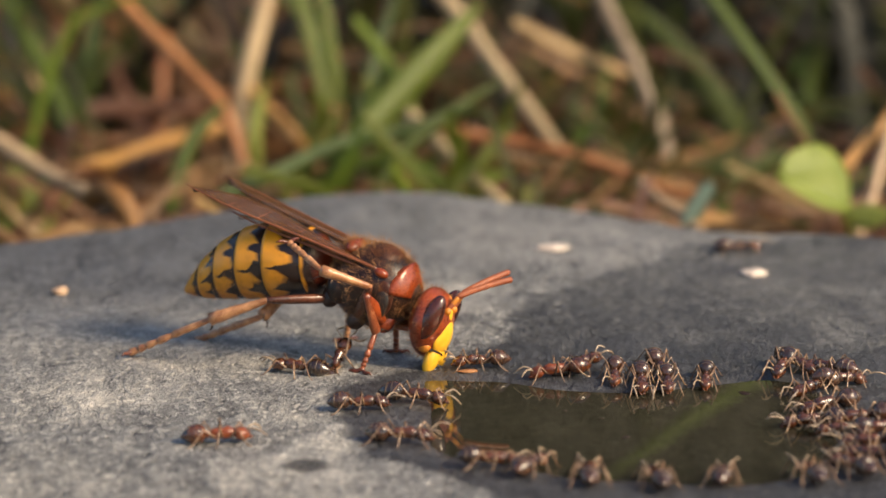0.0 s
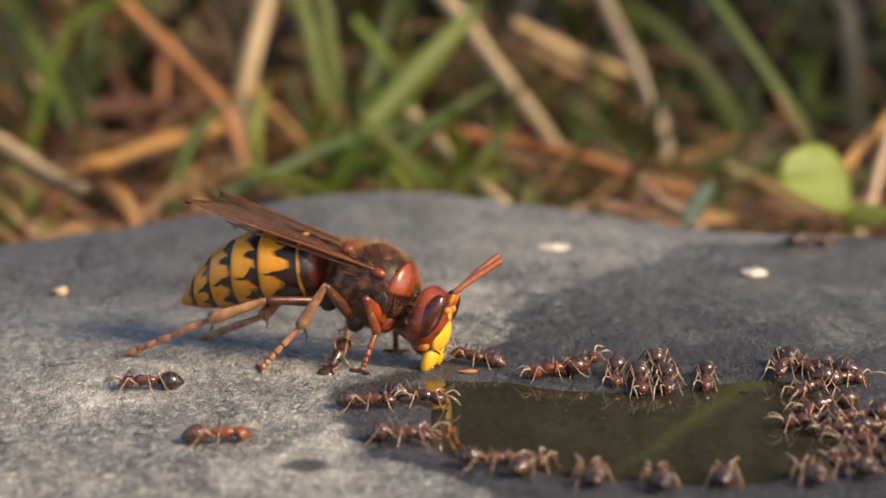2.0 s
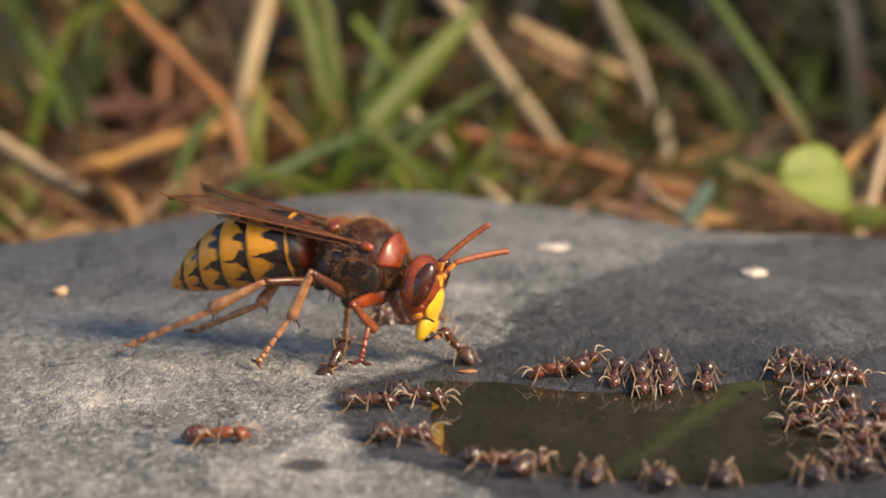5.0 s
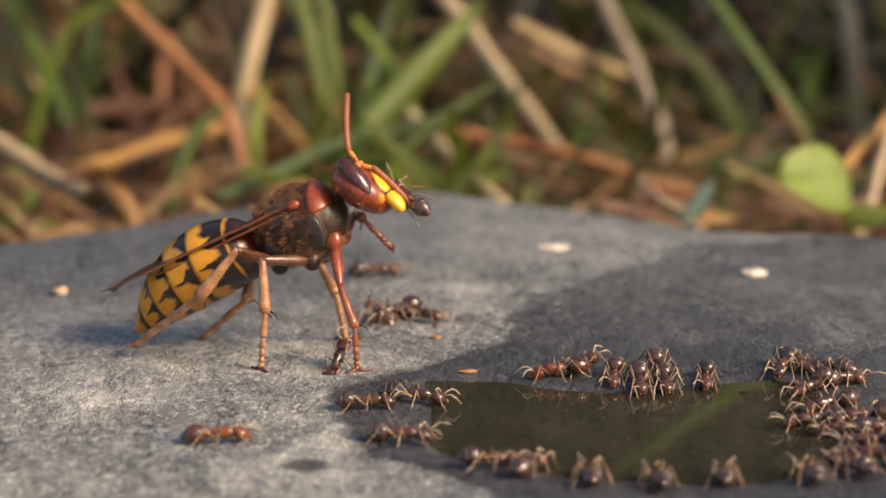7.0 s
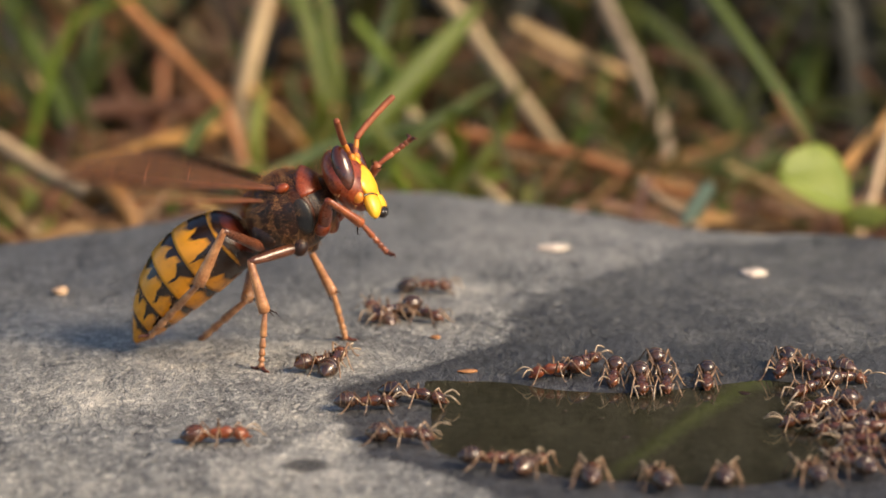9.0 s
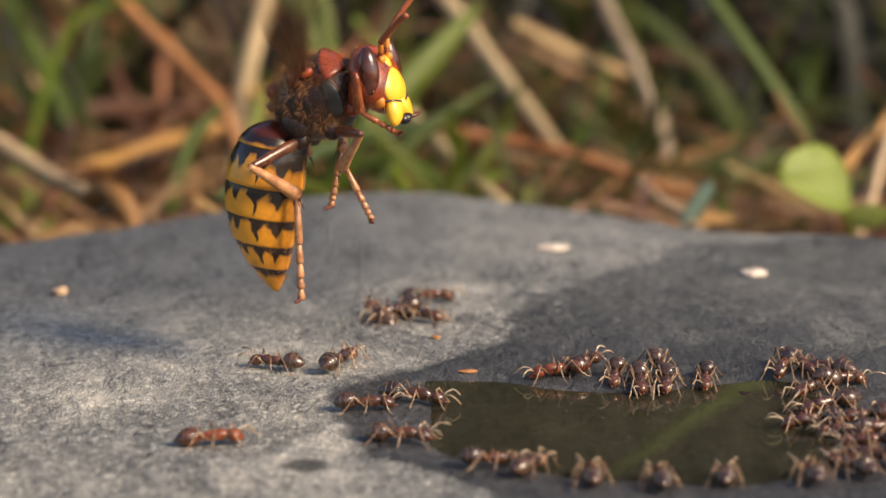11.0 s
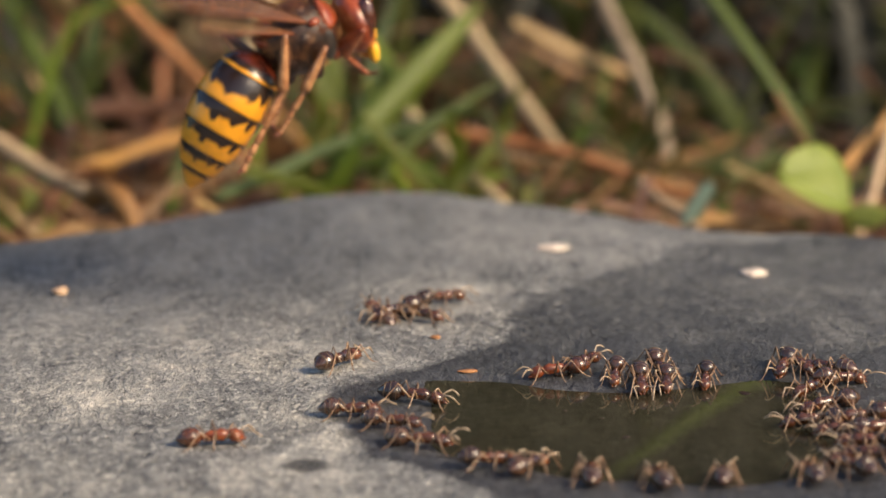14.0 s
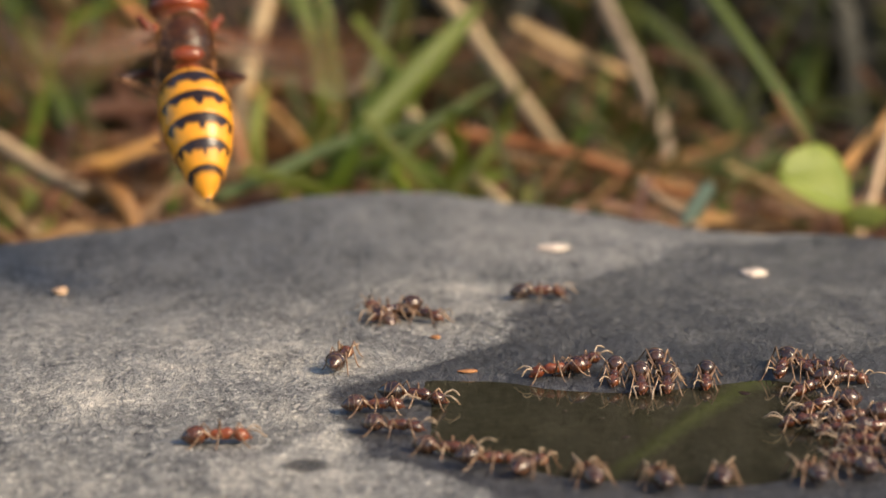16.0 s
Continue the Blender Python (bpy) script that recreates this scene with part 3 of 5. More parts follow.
        for i in range(steps + 2):
            f = min(i / steps, 1.0)
            x = -(a + (b - a) * f)
            ry, rz, zc = girth(x)
            lift = 0.02 + 0.09 * f if i <= steps else -0.12
            if k == 5:
                lift *= max(0.0, 1 - f)
            rows.append([bm.verts.new((x, (ry + lift) * math.sin(math.tau * j / n), zc + (rz + lift) * math.cos(math.tau * j / n))) for j in range(n)])
        for i in range(len(rows) - 1):
            for j in range(n):
                f = bm.faces.new((rows[i][j], rows[i][(j + 1) % n], rows[i + 1][(j + 1) % n], rows[i + 1][j]))
                for lp, (ii, jj) in zip(f.loops, ((i, j), (i, j + 1), (i + 1, j + 1), (i + 1, j))):
                    v = jj / n
                    lp[uvl].uv = (min(ii / steps, 1), v if v <= 0.5 else v - 1.0)
        if k == 5:
            bm.faces.new(rows[-1])
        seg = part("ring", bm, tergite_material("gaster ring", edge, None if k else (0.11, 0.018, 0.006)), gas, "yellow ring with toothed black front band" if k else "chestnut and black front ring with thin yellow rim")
        if k >= 3:
            bristle = scatter_on(seg, 160, 40 + k)
            part("hair", hair(bristle, 0.5, k, 0.012, Vector((-0.5, 0, 0))), M["fur"], gas)

    for ob in (gas, *gas.children):
        ob.data.transform(Matrix.Diagonal((1.04, 1, 1, 1)))

    # head: local origin at the neck, face towards +x
    def skull(p):
        q = Vector(p)
        q.y *= 1.0 - 0.10 * max(0, -q.z / 2.7)
        q.x += -0.10 * q.z if q.z < 0 else 0.0
        if q.x < 0:
            q.x *= 0.75
        return q
    head = part("head", blob((1.5, 0, -0.95), (1.85, 2.78, 2.85), nu=36, nv=22, shape=skull), M["chestnut"], body, "chestnut head with yellow face")
    head.location = NECK * MM
    for s in (-1, 1):
        part("eye", blob((2.3, s * 1.86, -0.25), (0.84, 0.86, 2.05), nu=24, nv=16, turn=(s * 10, 12, s * 22)), M["eye"], head, "glossy dark brown compound eye")
        part("mandible", blob((2.62, s * 0.84, -3.75), (0.55, 0.86, 1.2), nu=18, nv=12, turn=(s * 24, 8, s * 12), shape=lambda p: (p.x, p.y * (1.0 + 0.22 * p.z), p.z)), M["yellow"], head, "yellow jaw with black teeth")
        part("jaw_seam", tube(smooth_line([(2.45, s * 1.75, -2.75), (3.05, s * 1.1, -2.95), (3.2, s * 0.35, -3.25)], 6), 0.09, 6), M["black"], head)
        part("tooth", tube([(2.72, s * 0.46, -4.4), (2.7, s * 0.22, -4.8), (2.66, s * 0.02, -5.05)], [0.46, 0.34, 0.1], 9), M["black"], head)
        part("cheek", blob((2.05, s * 1.6, -2.6), (0.6, 0.48, 0.55), turn=(0, 0, s * 15)), M["orange"], head)
        part("antenna_socket", blob((3.12, s * 0.62, 0.35), (0.3, 0.34, 0.34), nu=12, nv=8), M["orange"], head)
    part("face_shield", blob((2.86, 0, -1.75), (0.66, 1.62, 1.55), nu=24, nv=14, turn=(0, 4, 0), shape=lambda p: (p.x * (1 - 0.12 * abs(p.y)), p.y * (1 - 0.16 * p.z), p.z)), M["yellow"], head, "bright yellow face shield")
    part("brow", blob((2.9, 0, 0.0), (0.42, 0.62, 0.72), nu=20, nv=12, turn=(0, -14, 0)), M["yellow"], head, "yellow brow plate")
    for s in (-1, 1):
        part("brow", blob((2.3, s * 1.05, 0.95), (0.4, 0.25, 0.4), nu=14, nv=10, turn=(s * -20, -25, s * 20)), M["orange"], head)
    part("lip", blob((2.55, 0, -3.75), (0.35, 0.7, 0.45), nu=14, nv=8), M["black"], head)
    part("tongue", tube([(2.2, 0, -3.9), (2.3, 0, -4.6)], [0.35, 0.2], 8), M["orange"], head)
    part("hair", hair([(p, n) for p, n in scatter_on(head, 420, 9) if n.x < 0.5 or p.z > 1.2], 0.6, 12, 0.013), M["fur"], head)
    for ob in (head, *head.children):
        ob.data.transform(Matrix.Scale(1.06, 4) @ Matrix.Translation((0, 0, -0.6 * MM)))
    antennae = []
    for s in (1, -1):
        pts = smooth_line([(0, 0, 0), (0.5, 0, 0.75), (1.0, 0, 1.6), (1.5, 0, 2.0), (3.0, 0, 2.78), (4.6, 0, 3.5), (6.2, 0, 4.15), (7.4, 0, 4.55)], 28)
        pts = [p * 0.72 for p in pts]
        rad = [0.17 + 0.05 * math.sin(i / 7 * 3.14) if i < 8 else (0.17 if i == 8 else 0.262 + 0.022 * (i % 2) - (0.1 if i == 28 else 0)) for i in range(29)]
        a = part("antenna", tube(pts, rad, 10), M["antenna"], body, "rust red jointed antenna with orange base")
        part("scape", tube(smooth_line([(0, 0, 0), (0.36, 0, 0.54), (0.72, 0, 1.15)], 6), [0.17, 0.19, 0.21, 0.22, 0.23, 0.22, 0.2], 10), M["orange"], a, "orange base joint")
        antennae.append((s, a))
    # wings: local root at the origin, the blade runs back along -x, chord towards +y
    wings = []
    for s in (1, -1):
        for nm, L, W, mat in (("fore_wing", 18.5, 3.7, "wing"), ("hind_wing", 12.5, 2.7, "hindwing")):
            bm = bmesh.new()
            n, c = 26, 7
            rows = []
            for i in range(n + 1):
                f = i / n
                w = W * (0.16 + 0.84 * min(1, (f / 0.62)) ** 1.1) * (1 - max(0, (f - 0.72) / 0.28) ** 2.4 * 0.93)
                row = []
                for j in range(c + 1):
                    g = j / c
                    fold = 0.16 * math.sin(g * 9.5 + f * 2) * (1 - 0.5 * f) + 0.05 * hash_noise(f * 20, g * 9, 2.2, 31)
                    row.append(bm.verts.new((-L * f + 0.8 * g * f, -s * (g * w - 0.15 * w), float(fold) * 0.55 - 0.5 * g * g)))
                rows.append(row)
            for i in range(n):
                for j in range(c):
                    bm.faces.new((rows[i][j], rows[i][j + 1], rows[i + 1][j + 1], rows[i + 1][j]))
            lines = [[r[0].co.copy() for r in rows], [rows[i][2].co.copy() for i in range(0, n - 4)], [rows[i][4].co.copy() for i in range(0, n - 7)],
                     [rows[16][k].co.copy() for k in range(c)], [rows[20][k].co.copy() for k in range(4)], [rows[11][k].co.copy() for k in range(2, c)]]
            w = part(nm, bm, M[mat], body, "smoky amber translucent wing with brown veins")
            sol = w.modifiers.new("thickness", "SOLIDIFY")
            sol.thickness = 0.00004
            for li, line in enumerate(lines):
                if nm == "hind_wing" and li > 2:
                    continue
                r0 = 0.17 if li == 0 else 0.07
                part("vein", tube(line, [r0 * (1 - 0.75 * k / len(line)) for k in range(len(line))], 6), M["vein"], w)
            wings.append((nm, s, w))
    # legs: each bone lies along +x from its joint
    legs = {}
    for which in ("front", "mid", "hind"):
        fl, tl, sl = BONES[which]
        for s in (1, -1):
            hip = HIPS[which]
            part("coxa", blob((hip.x, s * hip.y, hip.z + 0.3), (0.85, 0.75, 1.15), nu=14, nv=10, turn=(s * 25, 15, 0)), M["dusky" if which != "front" else "chestnut"], body)
            k = 1.18 if which == "front" else 1.0
            w = {"front": 1.0, "mid": 1.12, "hind": 1.28}[which]
            fe = part("femur", loft([(-0.2, 0.25, 0.28, 0), (0.15, 0.34 * k, 0.4 * k, 0), (fl * 0.3, 0.40 * k, 0.50 * k, 0.02), (fl * 0.65, 0.37 * k, 0.46 * k, 0), (fl * 0.92, 0.30, 0.35, 0), (fl + 0.12, 0.25, 0.28, 0)], 12),
                      M["chestnut"] if which == "front" else M["thigh"], body, "chestnut thigh")
            ti = part("tibia", loft([(-0.15, 0.2, 0.24, 0), (0.25, 0.28, 0.32, 0), (tl * 0.5, 0.33 * w, 0.37 * w, 0), (tl * 0.85, 0.41 * w, 0.46 * w, 0), (tl, 0.43 * w, 0.47 * w, 0), (tl + 0.15, 0.22, 0.24, 0)], 12),
                      M["leg_tan"] if which != "front" else M["leg"], body, "tan shin")
            for q in (-1, 1):
                part("spur", tube([(tl - 0.1, q * 0.3, -0.25), (tl + 0.35, q * 0.5, -0.75), (tl + 0.8, q * 0.45, -0.95)], [0.09, 0.06, 0.015], 6), M["dusky"], ti)
            part("hair", hair(scatter_on(ti, 60, 77), 0.4, 3, 0.012, Vector((0.6, 0, 0))), M["fur"], ti)
            ta = None
            cuts = [0, 0.44, 0.62, 0.76, 0.86, 0.97]
            for a, b in zip(cuts, cuts[1:]):
                x0, x1 = a * sl, b * sl
                bm = loft([(x0, 0.15, 0.15, 0), (x0 + 0.1, 0.19 * w, 0.19 * w, 0), (x1 - 0.2, 0.28 * w, 0.28 * w, 0), (x1 - 0.02, 0.24 * w, 0.22 * w, -0.02)], 10)
                ob = part("tarsomere" if ta else "tarsus", bm, M["leg_tan"] if which != "front" else M["leg"], ta or body, "" if ta else "jointed foot")
                ta = ta or ob
            for q in (-1, 1):
                part("claw", tube(smooth_line([(sl * 0.93, q * 0.10, 0), (sl * 0.95 + 0.2, q * 0.55, 0.10), (sl * 0.95 + 0.15, q * 1.0, 0.18), (sl * 0.95 + 0.35, q * 1.2, 0.0)], 6), [0.17, 0.18, 0.17, 0.14, 0.10, 0.06, 0.02], 6), M["foot"], ta)
            legs[which, s] = (fe, ti, ta)
    return body, gas, head, antennae, wings, legs


hornet, gaster, head, antennae, wings, legs = build_hornet()


# ---- ants ----
def build_ant(seed, red=False, reach=1.0, feelers=0.0):
    """One worker ant on its feet, head towards +x, the origin on the ground under its middle."""
    rnd = random.Random(seed)
    ant = new("ant")
    ant.empty_display_size = 0.001
    skin = M["ant_red"] if red else M["ant_body"]
    part("head", blob((1.66, 0, 0.98), (0.72, 0.64, 0.52), nu=14, nv=10, turn=(0, 18, 0), shape=lambda p: (p.x, p.y * (1 - 0.18 * p.x / 0.6), p.z)), skin, ant)
    part("thorax", loft([(-0.85, 0.14, 0.14, 0.92), (-0.7, 0.33, 0.40, 1.0), (-0.3, 0.37, 0.46, 1.05), (0.15, 0.38, 0.43, 1.05), (0.5, 0.47, 0.53, 1.1), (0.95, 0.38, 0.41, 1.07), (1.2, 0.14, 0.15, 1.05)], 12), skin, ant)
    part("petiole", blob((-1.0, 0, 0.98), (0.14, 0.2, 0.32), nu=10, nv=8), skin, ant)
    gz = rnd.uniform(0.98, 1.2)
    ga = part("gaster", loft([(-1.05, 0.12, 0.12, 0.9), (-1.2, 0.46, 0.44, gz), (-1.45, 0.72, 0.68, gz), (-1.9, 0.86, 0.80, gz), (-2.35, 0.78, 0.72, gz - 0.03), (-2.75, 0.54, 0.49, gz - 0.09), (-3.05, 0.26, 0.23, gz - 0.15), (-3.2, 0.06, 0.06, gz - 0.18)], 16), M["ant_gaster"] if not red else M["ant_body"], ant, "glossy dark abdomen")
    for xr, rr in ((-1.55, 0.78), (-2.05, 0.845), (-2.5, 0.70)):
        part("band", loft([(xr, rr, rr * 0.93, gz), (xr - 0.05, rr + 0.012, rr * 0.93 + 0.012, gz), (xr - 0.1, rr - 0.05, rr * 0.9 - 0.03, gz)], 16), M["ant_sheen"] if not red else M["ant_gaster"], ga)
    for s in (-1, 1):
        part("eye", blob((1.82, s * 0.42, 1.12), (0.13, 0.08, 0.12), nu=8, nv=6), M["black"], ant)
        part("jaw", tube([(2.15, s * 0.22, 0.82), (2.42, s * 0.16, 0.68), (2.5, s * 0.02, 0.62)], [0.1, 0.08, 0.03], 6), skin, ant)
        for hx, spread, fwd in ((0.65, 1.35, 1.9), (0.15, 1.75, -0.55), (-0.3, 1.6, -2.3)):
            sp = 1.0 * spread * reach * rnd.uniform(0.85, 1.1)
            fx = 0.85 * fwd * rnd.uniform(0.75, 1.25) + rnd.uniform(-0.15, 0.15)
            kx, ky, kz = hx + fx * 0.5, s * sp * 0.58, rnd.uniform(1.3, 1.8)
            pts = [(hx, s * 0.2, 0.62), (hx + fx * 0.1, s * 0.38, 0.6), (kx, ky, kz), (hx + fx * 0.85, s * sp * 0.85, 0.45), (hx + fx * 1.05, s * sp * 0.97, 0.1), (hx + fx * 1.2, s * sp * 1.08, 0.03)]
            part("leg", tube(pts, [0.09, 0.10, 0.075, 0.06, 0.045, 0.03], 6), M["ant_leg"], ant, "tan leg")
        el = rnd.uniform(-0.2, 0.5) + feelers
        az = rnd.uniform(0.25, 0.8)
        e = Vector((1.95 + 0.75, s * (0.2 + az), 1.25 + 0.35 + el * 0.5))
        tip = e + Vector((0.9 * rnd.uniform(0.6, 1.1), s * rnd.uniform(-0.35, 0.35), -0.45 + el * 0.9))
        part("feeler", tube([(1.98, s * 0.17, 1.15), (2.3, s * (0.2 + az * 0.45), 1.45 + el * 0.25), e, (e + tip) / 2 + Vector((0, 0, 0.08)), tip], [0.06, 0.07, 0.08, 0.085, 0.06], 6), M["ant_feeler"], ant, "elbowed feeler")
    for ob in ant.children_recursive:
        if ob.name.split(".")[0] != "leg":
            ob.data.transform(Matrix.Translation((0, 0, -0.22 * MM)))
    return ant


def ant_pose(x, y, heading, pitch=0.0, lift=0.0):
    return Matrix.Translation((x * MM, y * MM, (max(top(x, y), WATER_Z - 0.12) + lift) * MM)) @ Euler((0, radians(-pitch), radians(heading))).to_matrix().to_4x4()


ANT_KINDS = [build_ant(1), build_ant(2, reach=0.9, feelers=0.3), build_ant(3, reach=1.1), build_ant(4, True), build_ant(5, reach=0.8, feelers=-0.3)]
ANT_LABELS = ["brown ant with tan legs drinking at the puddle", "dark brown ant with pale legs at the water's edge", "brown ant with bent feelers on damp stone", "rust red ant with glossy abdomen on stone", "brown ant crouching beside the others at the water"]
ant_used = set()
DRINKERS = []


def ant(kind, x, y, heading, pitch=0.0, lift=0.0, label=""):
    m = ant_pose(x, y, heading, pitch or (0 if label else -7), lift)
    src = ANT_KINDS[kind]
    if kind not in ant_used:
        ant_used.add(kind)
        src.matrix_basis = m @ Matrix.Diagonal((1.02, 1.02, 1.02, 1))
        ob = src
    else:
        ob = copy_thing(src, m)
    tagged(ob, label or ANT_LABELS[kind], "ant", "ants round the puddle")
    if not label:
        DRINKERS.append(ob)
        ob.scale *= 0.92 + 0.14 * ((x * 7.3 + y * 3.1) % 1.0)
    return ob


# near rim of the puddle
ant(1, 3.8, -31.2, 14)
ant(0, 6.7, -32.1, 62)
ant(2, 11.1, -34.4, 88)
ant(0, 16.0, -35.6, 97)
ant(1, 21.0, -34.4, 85)
ant(2, 27.4, -34.4, 100)
ant(0, 30.7, -32.7, 118)
ant(4, 32.9, -30.4, 150)
ant(2, 33.2, -26.6, 165)
ant(0, 34.9, -22.6, 190)
# right rim
ant(1, 31.8, -22.3, 172)
ant(4, 33.5, -19.7, 186)
ant(2, 29.7, -19.4, 178)
ant(0, 31.8, -14.6, 200)
ant(4, 31.5, -9.0, 215)
ant(1, 34.1, -7.5, 20)
ant(2, 29.6, -3.3, 250)
ant(0, 31.0, -2.6, 300)
ant(0, 33.1, -4.1, 140)
# far rim
ant(3, 9.8, -4.9, 190)
ant(0, 12.0, -2.6, 40, 8)
ant(1, 14.8, -6.0, 262)
ant(4, 16.8, -7.9, 268)
ant(2, 18.8, -3.7, 275)
ant(0, 19.1, -7.5, 266)
ant(1, 22.6, -6.4, 262)
# left rim
ant_pale = ant(2, -3.1, -24.7, 348, 0, 0, "pale legged brown ant drinking at the puddle")
ant(0, -2.2, -12.9, 352)
ant_left = ant(1, -6.0, -14.6, 4, 0, 0, "dark brown ant pushing towards the water")
# on the dry stone
ant_red = ant(3, -17.5, -24.6, 6, 0, 0, "rust red ant standing alone on dry stone")
ant(0, -6.2, 16.6, 118, 10, 0, "dark ant locked with another on the stone")
ant(4, -4.6, 15.7, 215, -6, 0.3, "dark ant locked with another on the stone")
ant(0, -2.0, 15.6, 325, 0, 0, "dark ant beside a struggling pair")
walker_a = ant(0, -12.7, -3.3, 180, 0, 0, "brown ant walking over the stone")
walker_b = ant(1, 2.9, -1.4, 190, 0, 0, "brown ant close to the hornet's jaws")
walker_c = ant(4, -9.1, -1.8, 70, 30, 0, "brown ant clinging to the hornet's foot")
walker_d = ant(0, -4.6, 21.2, 10, 0, 0, "dark ant roaming on the stone")
walker_e = ant(1, 31.8, 48.2, 0, 0, 0, "dark ant crossing the far side of the stone")


# ---- chips and seeds on the stone ----
def chip(name, x, y, r, turn, material, label):
    bm = blob((0, 0, r[2] * 0.8), r, nu=12, nv=8, shape=lambda p: (p.x * (1 + 0.25 * math.sin(p.y * 2.3 + r[0])), p.y, p.z * (1 + 0.3 * math.sin(p.x * 3))))
    ob = part(name, bm, material)
    ob.matrix_basis = at(x, y, top(x, y), 0, 0, turn)
    return tagged(ob, label, name)


chip("seed_husk", 11.7, 47.9, (1.7, 1.5, 0.28), 8, M["chip"], "pale pinkish dry husk on dark stone")
chip("seed_husk", 31.9, 37.3, (1.25, 1.5, 0.35), -15, M["chip"], "pale dry husk on dark damp stone")
chip("crumb", -38.2, 28.7, (0.75, 0.8, 0.45), 0, M["palecrumb"], "small ochre crumb on the stone")
chip("seed", 2.1, -3.2, (0.8, 0.42, 0.15), 4, M["orangechip"], "small orange seed at the water's edge")
chip("seed", -0.7, 9.0, (0.45, 0.5, 0.15), 20, M["orangechip"], "tiny tan seed on the stone")


for sx, sy, sr in ((13.0, -16.9, 0.15), (14.6, -22.3, 0.26), (25.6, -9.0, 0.4), (10.1, -14.6, 0.14)):
    speck = part("speck", blob((0, 0, 0), (sr * 1.6, sr, 0.06), nu=10, nv=6), M["dusky"])
    speck.matrix_basis = at(sx, sy, WATER_Z + 0.02, 0, 0, sx * 40)
    tagged(speck, "tiny brown speck floating on the water", "speck")


# ---- grass ----
def blade_into(bm, uvl, pts, width, fold=0.25, twist=0.0, n=9):
    line = smooth_line(pts, n)
    prev = None
    for i, p in enumerate(line):
        f = i / n
        d = (line[min(i + 1, n)] - line[max(i - 1, 0)]).normalized()
        side = d.cross(Vector((0.25, -1, 0.15)))
        side = (side if side.length > 0.05 else d.orthogonal()).normalized()
        side = Matrix.Rotation(twist * f, 3, d) @ side
        nrm = side.cross(d)
        w = width * 0.5 * (0.65 + 0.35 * min(1, f * 4)) * (1 - max(0, (f - 0.55) / 0.45) ** 1.8 * 0.93)
        row = [bm.verts.new(p - side * w), bm.verts.new(p + nrm * w * fold), bm.verts.new(p + side * w)]
        if prev:
            for k in range(2):
                fc = bm.faces.new((prev[k], prev[k + 1], row[k + 1], row[k]))
                for lp, (u, v) in zip(fc.loops, ((k, f - 1 / n), (k + 1, f - 1 / n), (k + 1, f), (k, f))):
                    lp[uvl].uv = (u * width, v * 30)
        prev = row


def grass_blade(pts, width, material, label, name="grass_blade", twist=0.3, fold=0.3):
    bm = bmesh.new()
    uvl = bm.loops.layers.uv.new("UVMap")
    blade_into(bm, uvl, pts, width, fold, twist, 14)
    ob = part(name, bm, material)
    sol = ob.modifiers.new("thickness", "SOLIDIFY")
    sol.thickness = 0.0002
    return tagged(ob, label, "grass")


def straw(pts, width, material, label):
    line = smooth_line(pts, 12)
    rad = [width / 2 * (1 + 0.05 * math.sin(i * 0.9 + width * 5)) * (1.12 - 0.02 * i) for i in range(13)]
    bm = tube(line, rad, 10)
    uvl = bm.loops.layers.uv.new("UVMap")
    for f in bm.faces:
        for lp in f.loops:
            lp[uvl].uv = (math.atan2(lp.vert.co.y, lp.vert.co.x) * 3, lp.vert.co.z)
    ob = part("dry_stalk", bm, material)
    return tagged(ob, label, "straw")


PALE, RUST, GREEN = "pale dry grass stalk behind the stone", "rust brown dry stalk behind the stone", "fresh green grass blade behind the stone"
straw([(-58.0, 175.0, 22.3), (-46.6, 165.0, 11.2), (-38.0, 155.0, 4.9), (-31.9, 150.0, -1.1), (-28.3, 145.0, -11.2)], 2.2, M["rust"], RUST)
straw([(-26.5, 190.0, 21.9), (-28.3, 185.0, 11.6), (-30.8, 180.0, 1.4), (-32.1, 178.0, -6.4), (-32.9, 175.0, -16.8)], 2.9, M["straw"], PALE)
straw([(-4.0, 190.0, 16.5), (4.1, 180.0, 7.7), (8.4, 172.0, 2.5), (13.5, 165.0, -3.5), (19.3, 158.0, -11.0)], 2.5, M["straw"], PALE)
straw([(-7.8, 150.0, 1.4), (-1.1, 135.0, -2.8), (3.5, 122.0, -5.3), (8.2, 108.0, -7.1)], 2.2, M["straw"], PALE)
straw([(22.9, 200.0, 18.3), (26.9, 195.0, 8.6), (30.8, 190.0, 0.9), (35.1, 185.0, -9.4), (36.7, 180.0, -18.6)], 2.8, M["greystraw"], "greyish dry grass stalk behind the stone")
straw([(17.0, 240.0, 11.6), (20.4, 235.0, -0.1), (21.3, 230.0, -7.5), (24.7, 225.0, -19.0)], 2.2, M["greystraw"], "greyish dry grass stalk behind the stone")
straw([(-66.3, 130.0, 0.4), (-59.2, 125.0, -2.3), (-53.1, 120.0, -5.0), (-46.0, 112.0, -6.5)], 2.3, M["straw"], PALE)
straw([(-54.5, 150.0, -9.6), (-48.6, 150.0, -8.3), (-41.3, 152.0, -5.8), (-32.4, 156.0, -4.2)], 2.3, M["rust"], RUST)
straw([(-0.3, 140.0, -2.4), (9.3, 138.0, -3.3), (19.6, 135.0, -5.2), (29.7, 130.0, -8.4), (36.6, 128.0, -9.6)], 1.6, M["rust"], RUST)
straw([(24.9, 100.0, -2.0), (27.5, 96.0, -3.8), (30.0, 92.0, -5.2), (32.4, 88.0, -6.6)], 1.1, M["straw"], PALE)
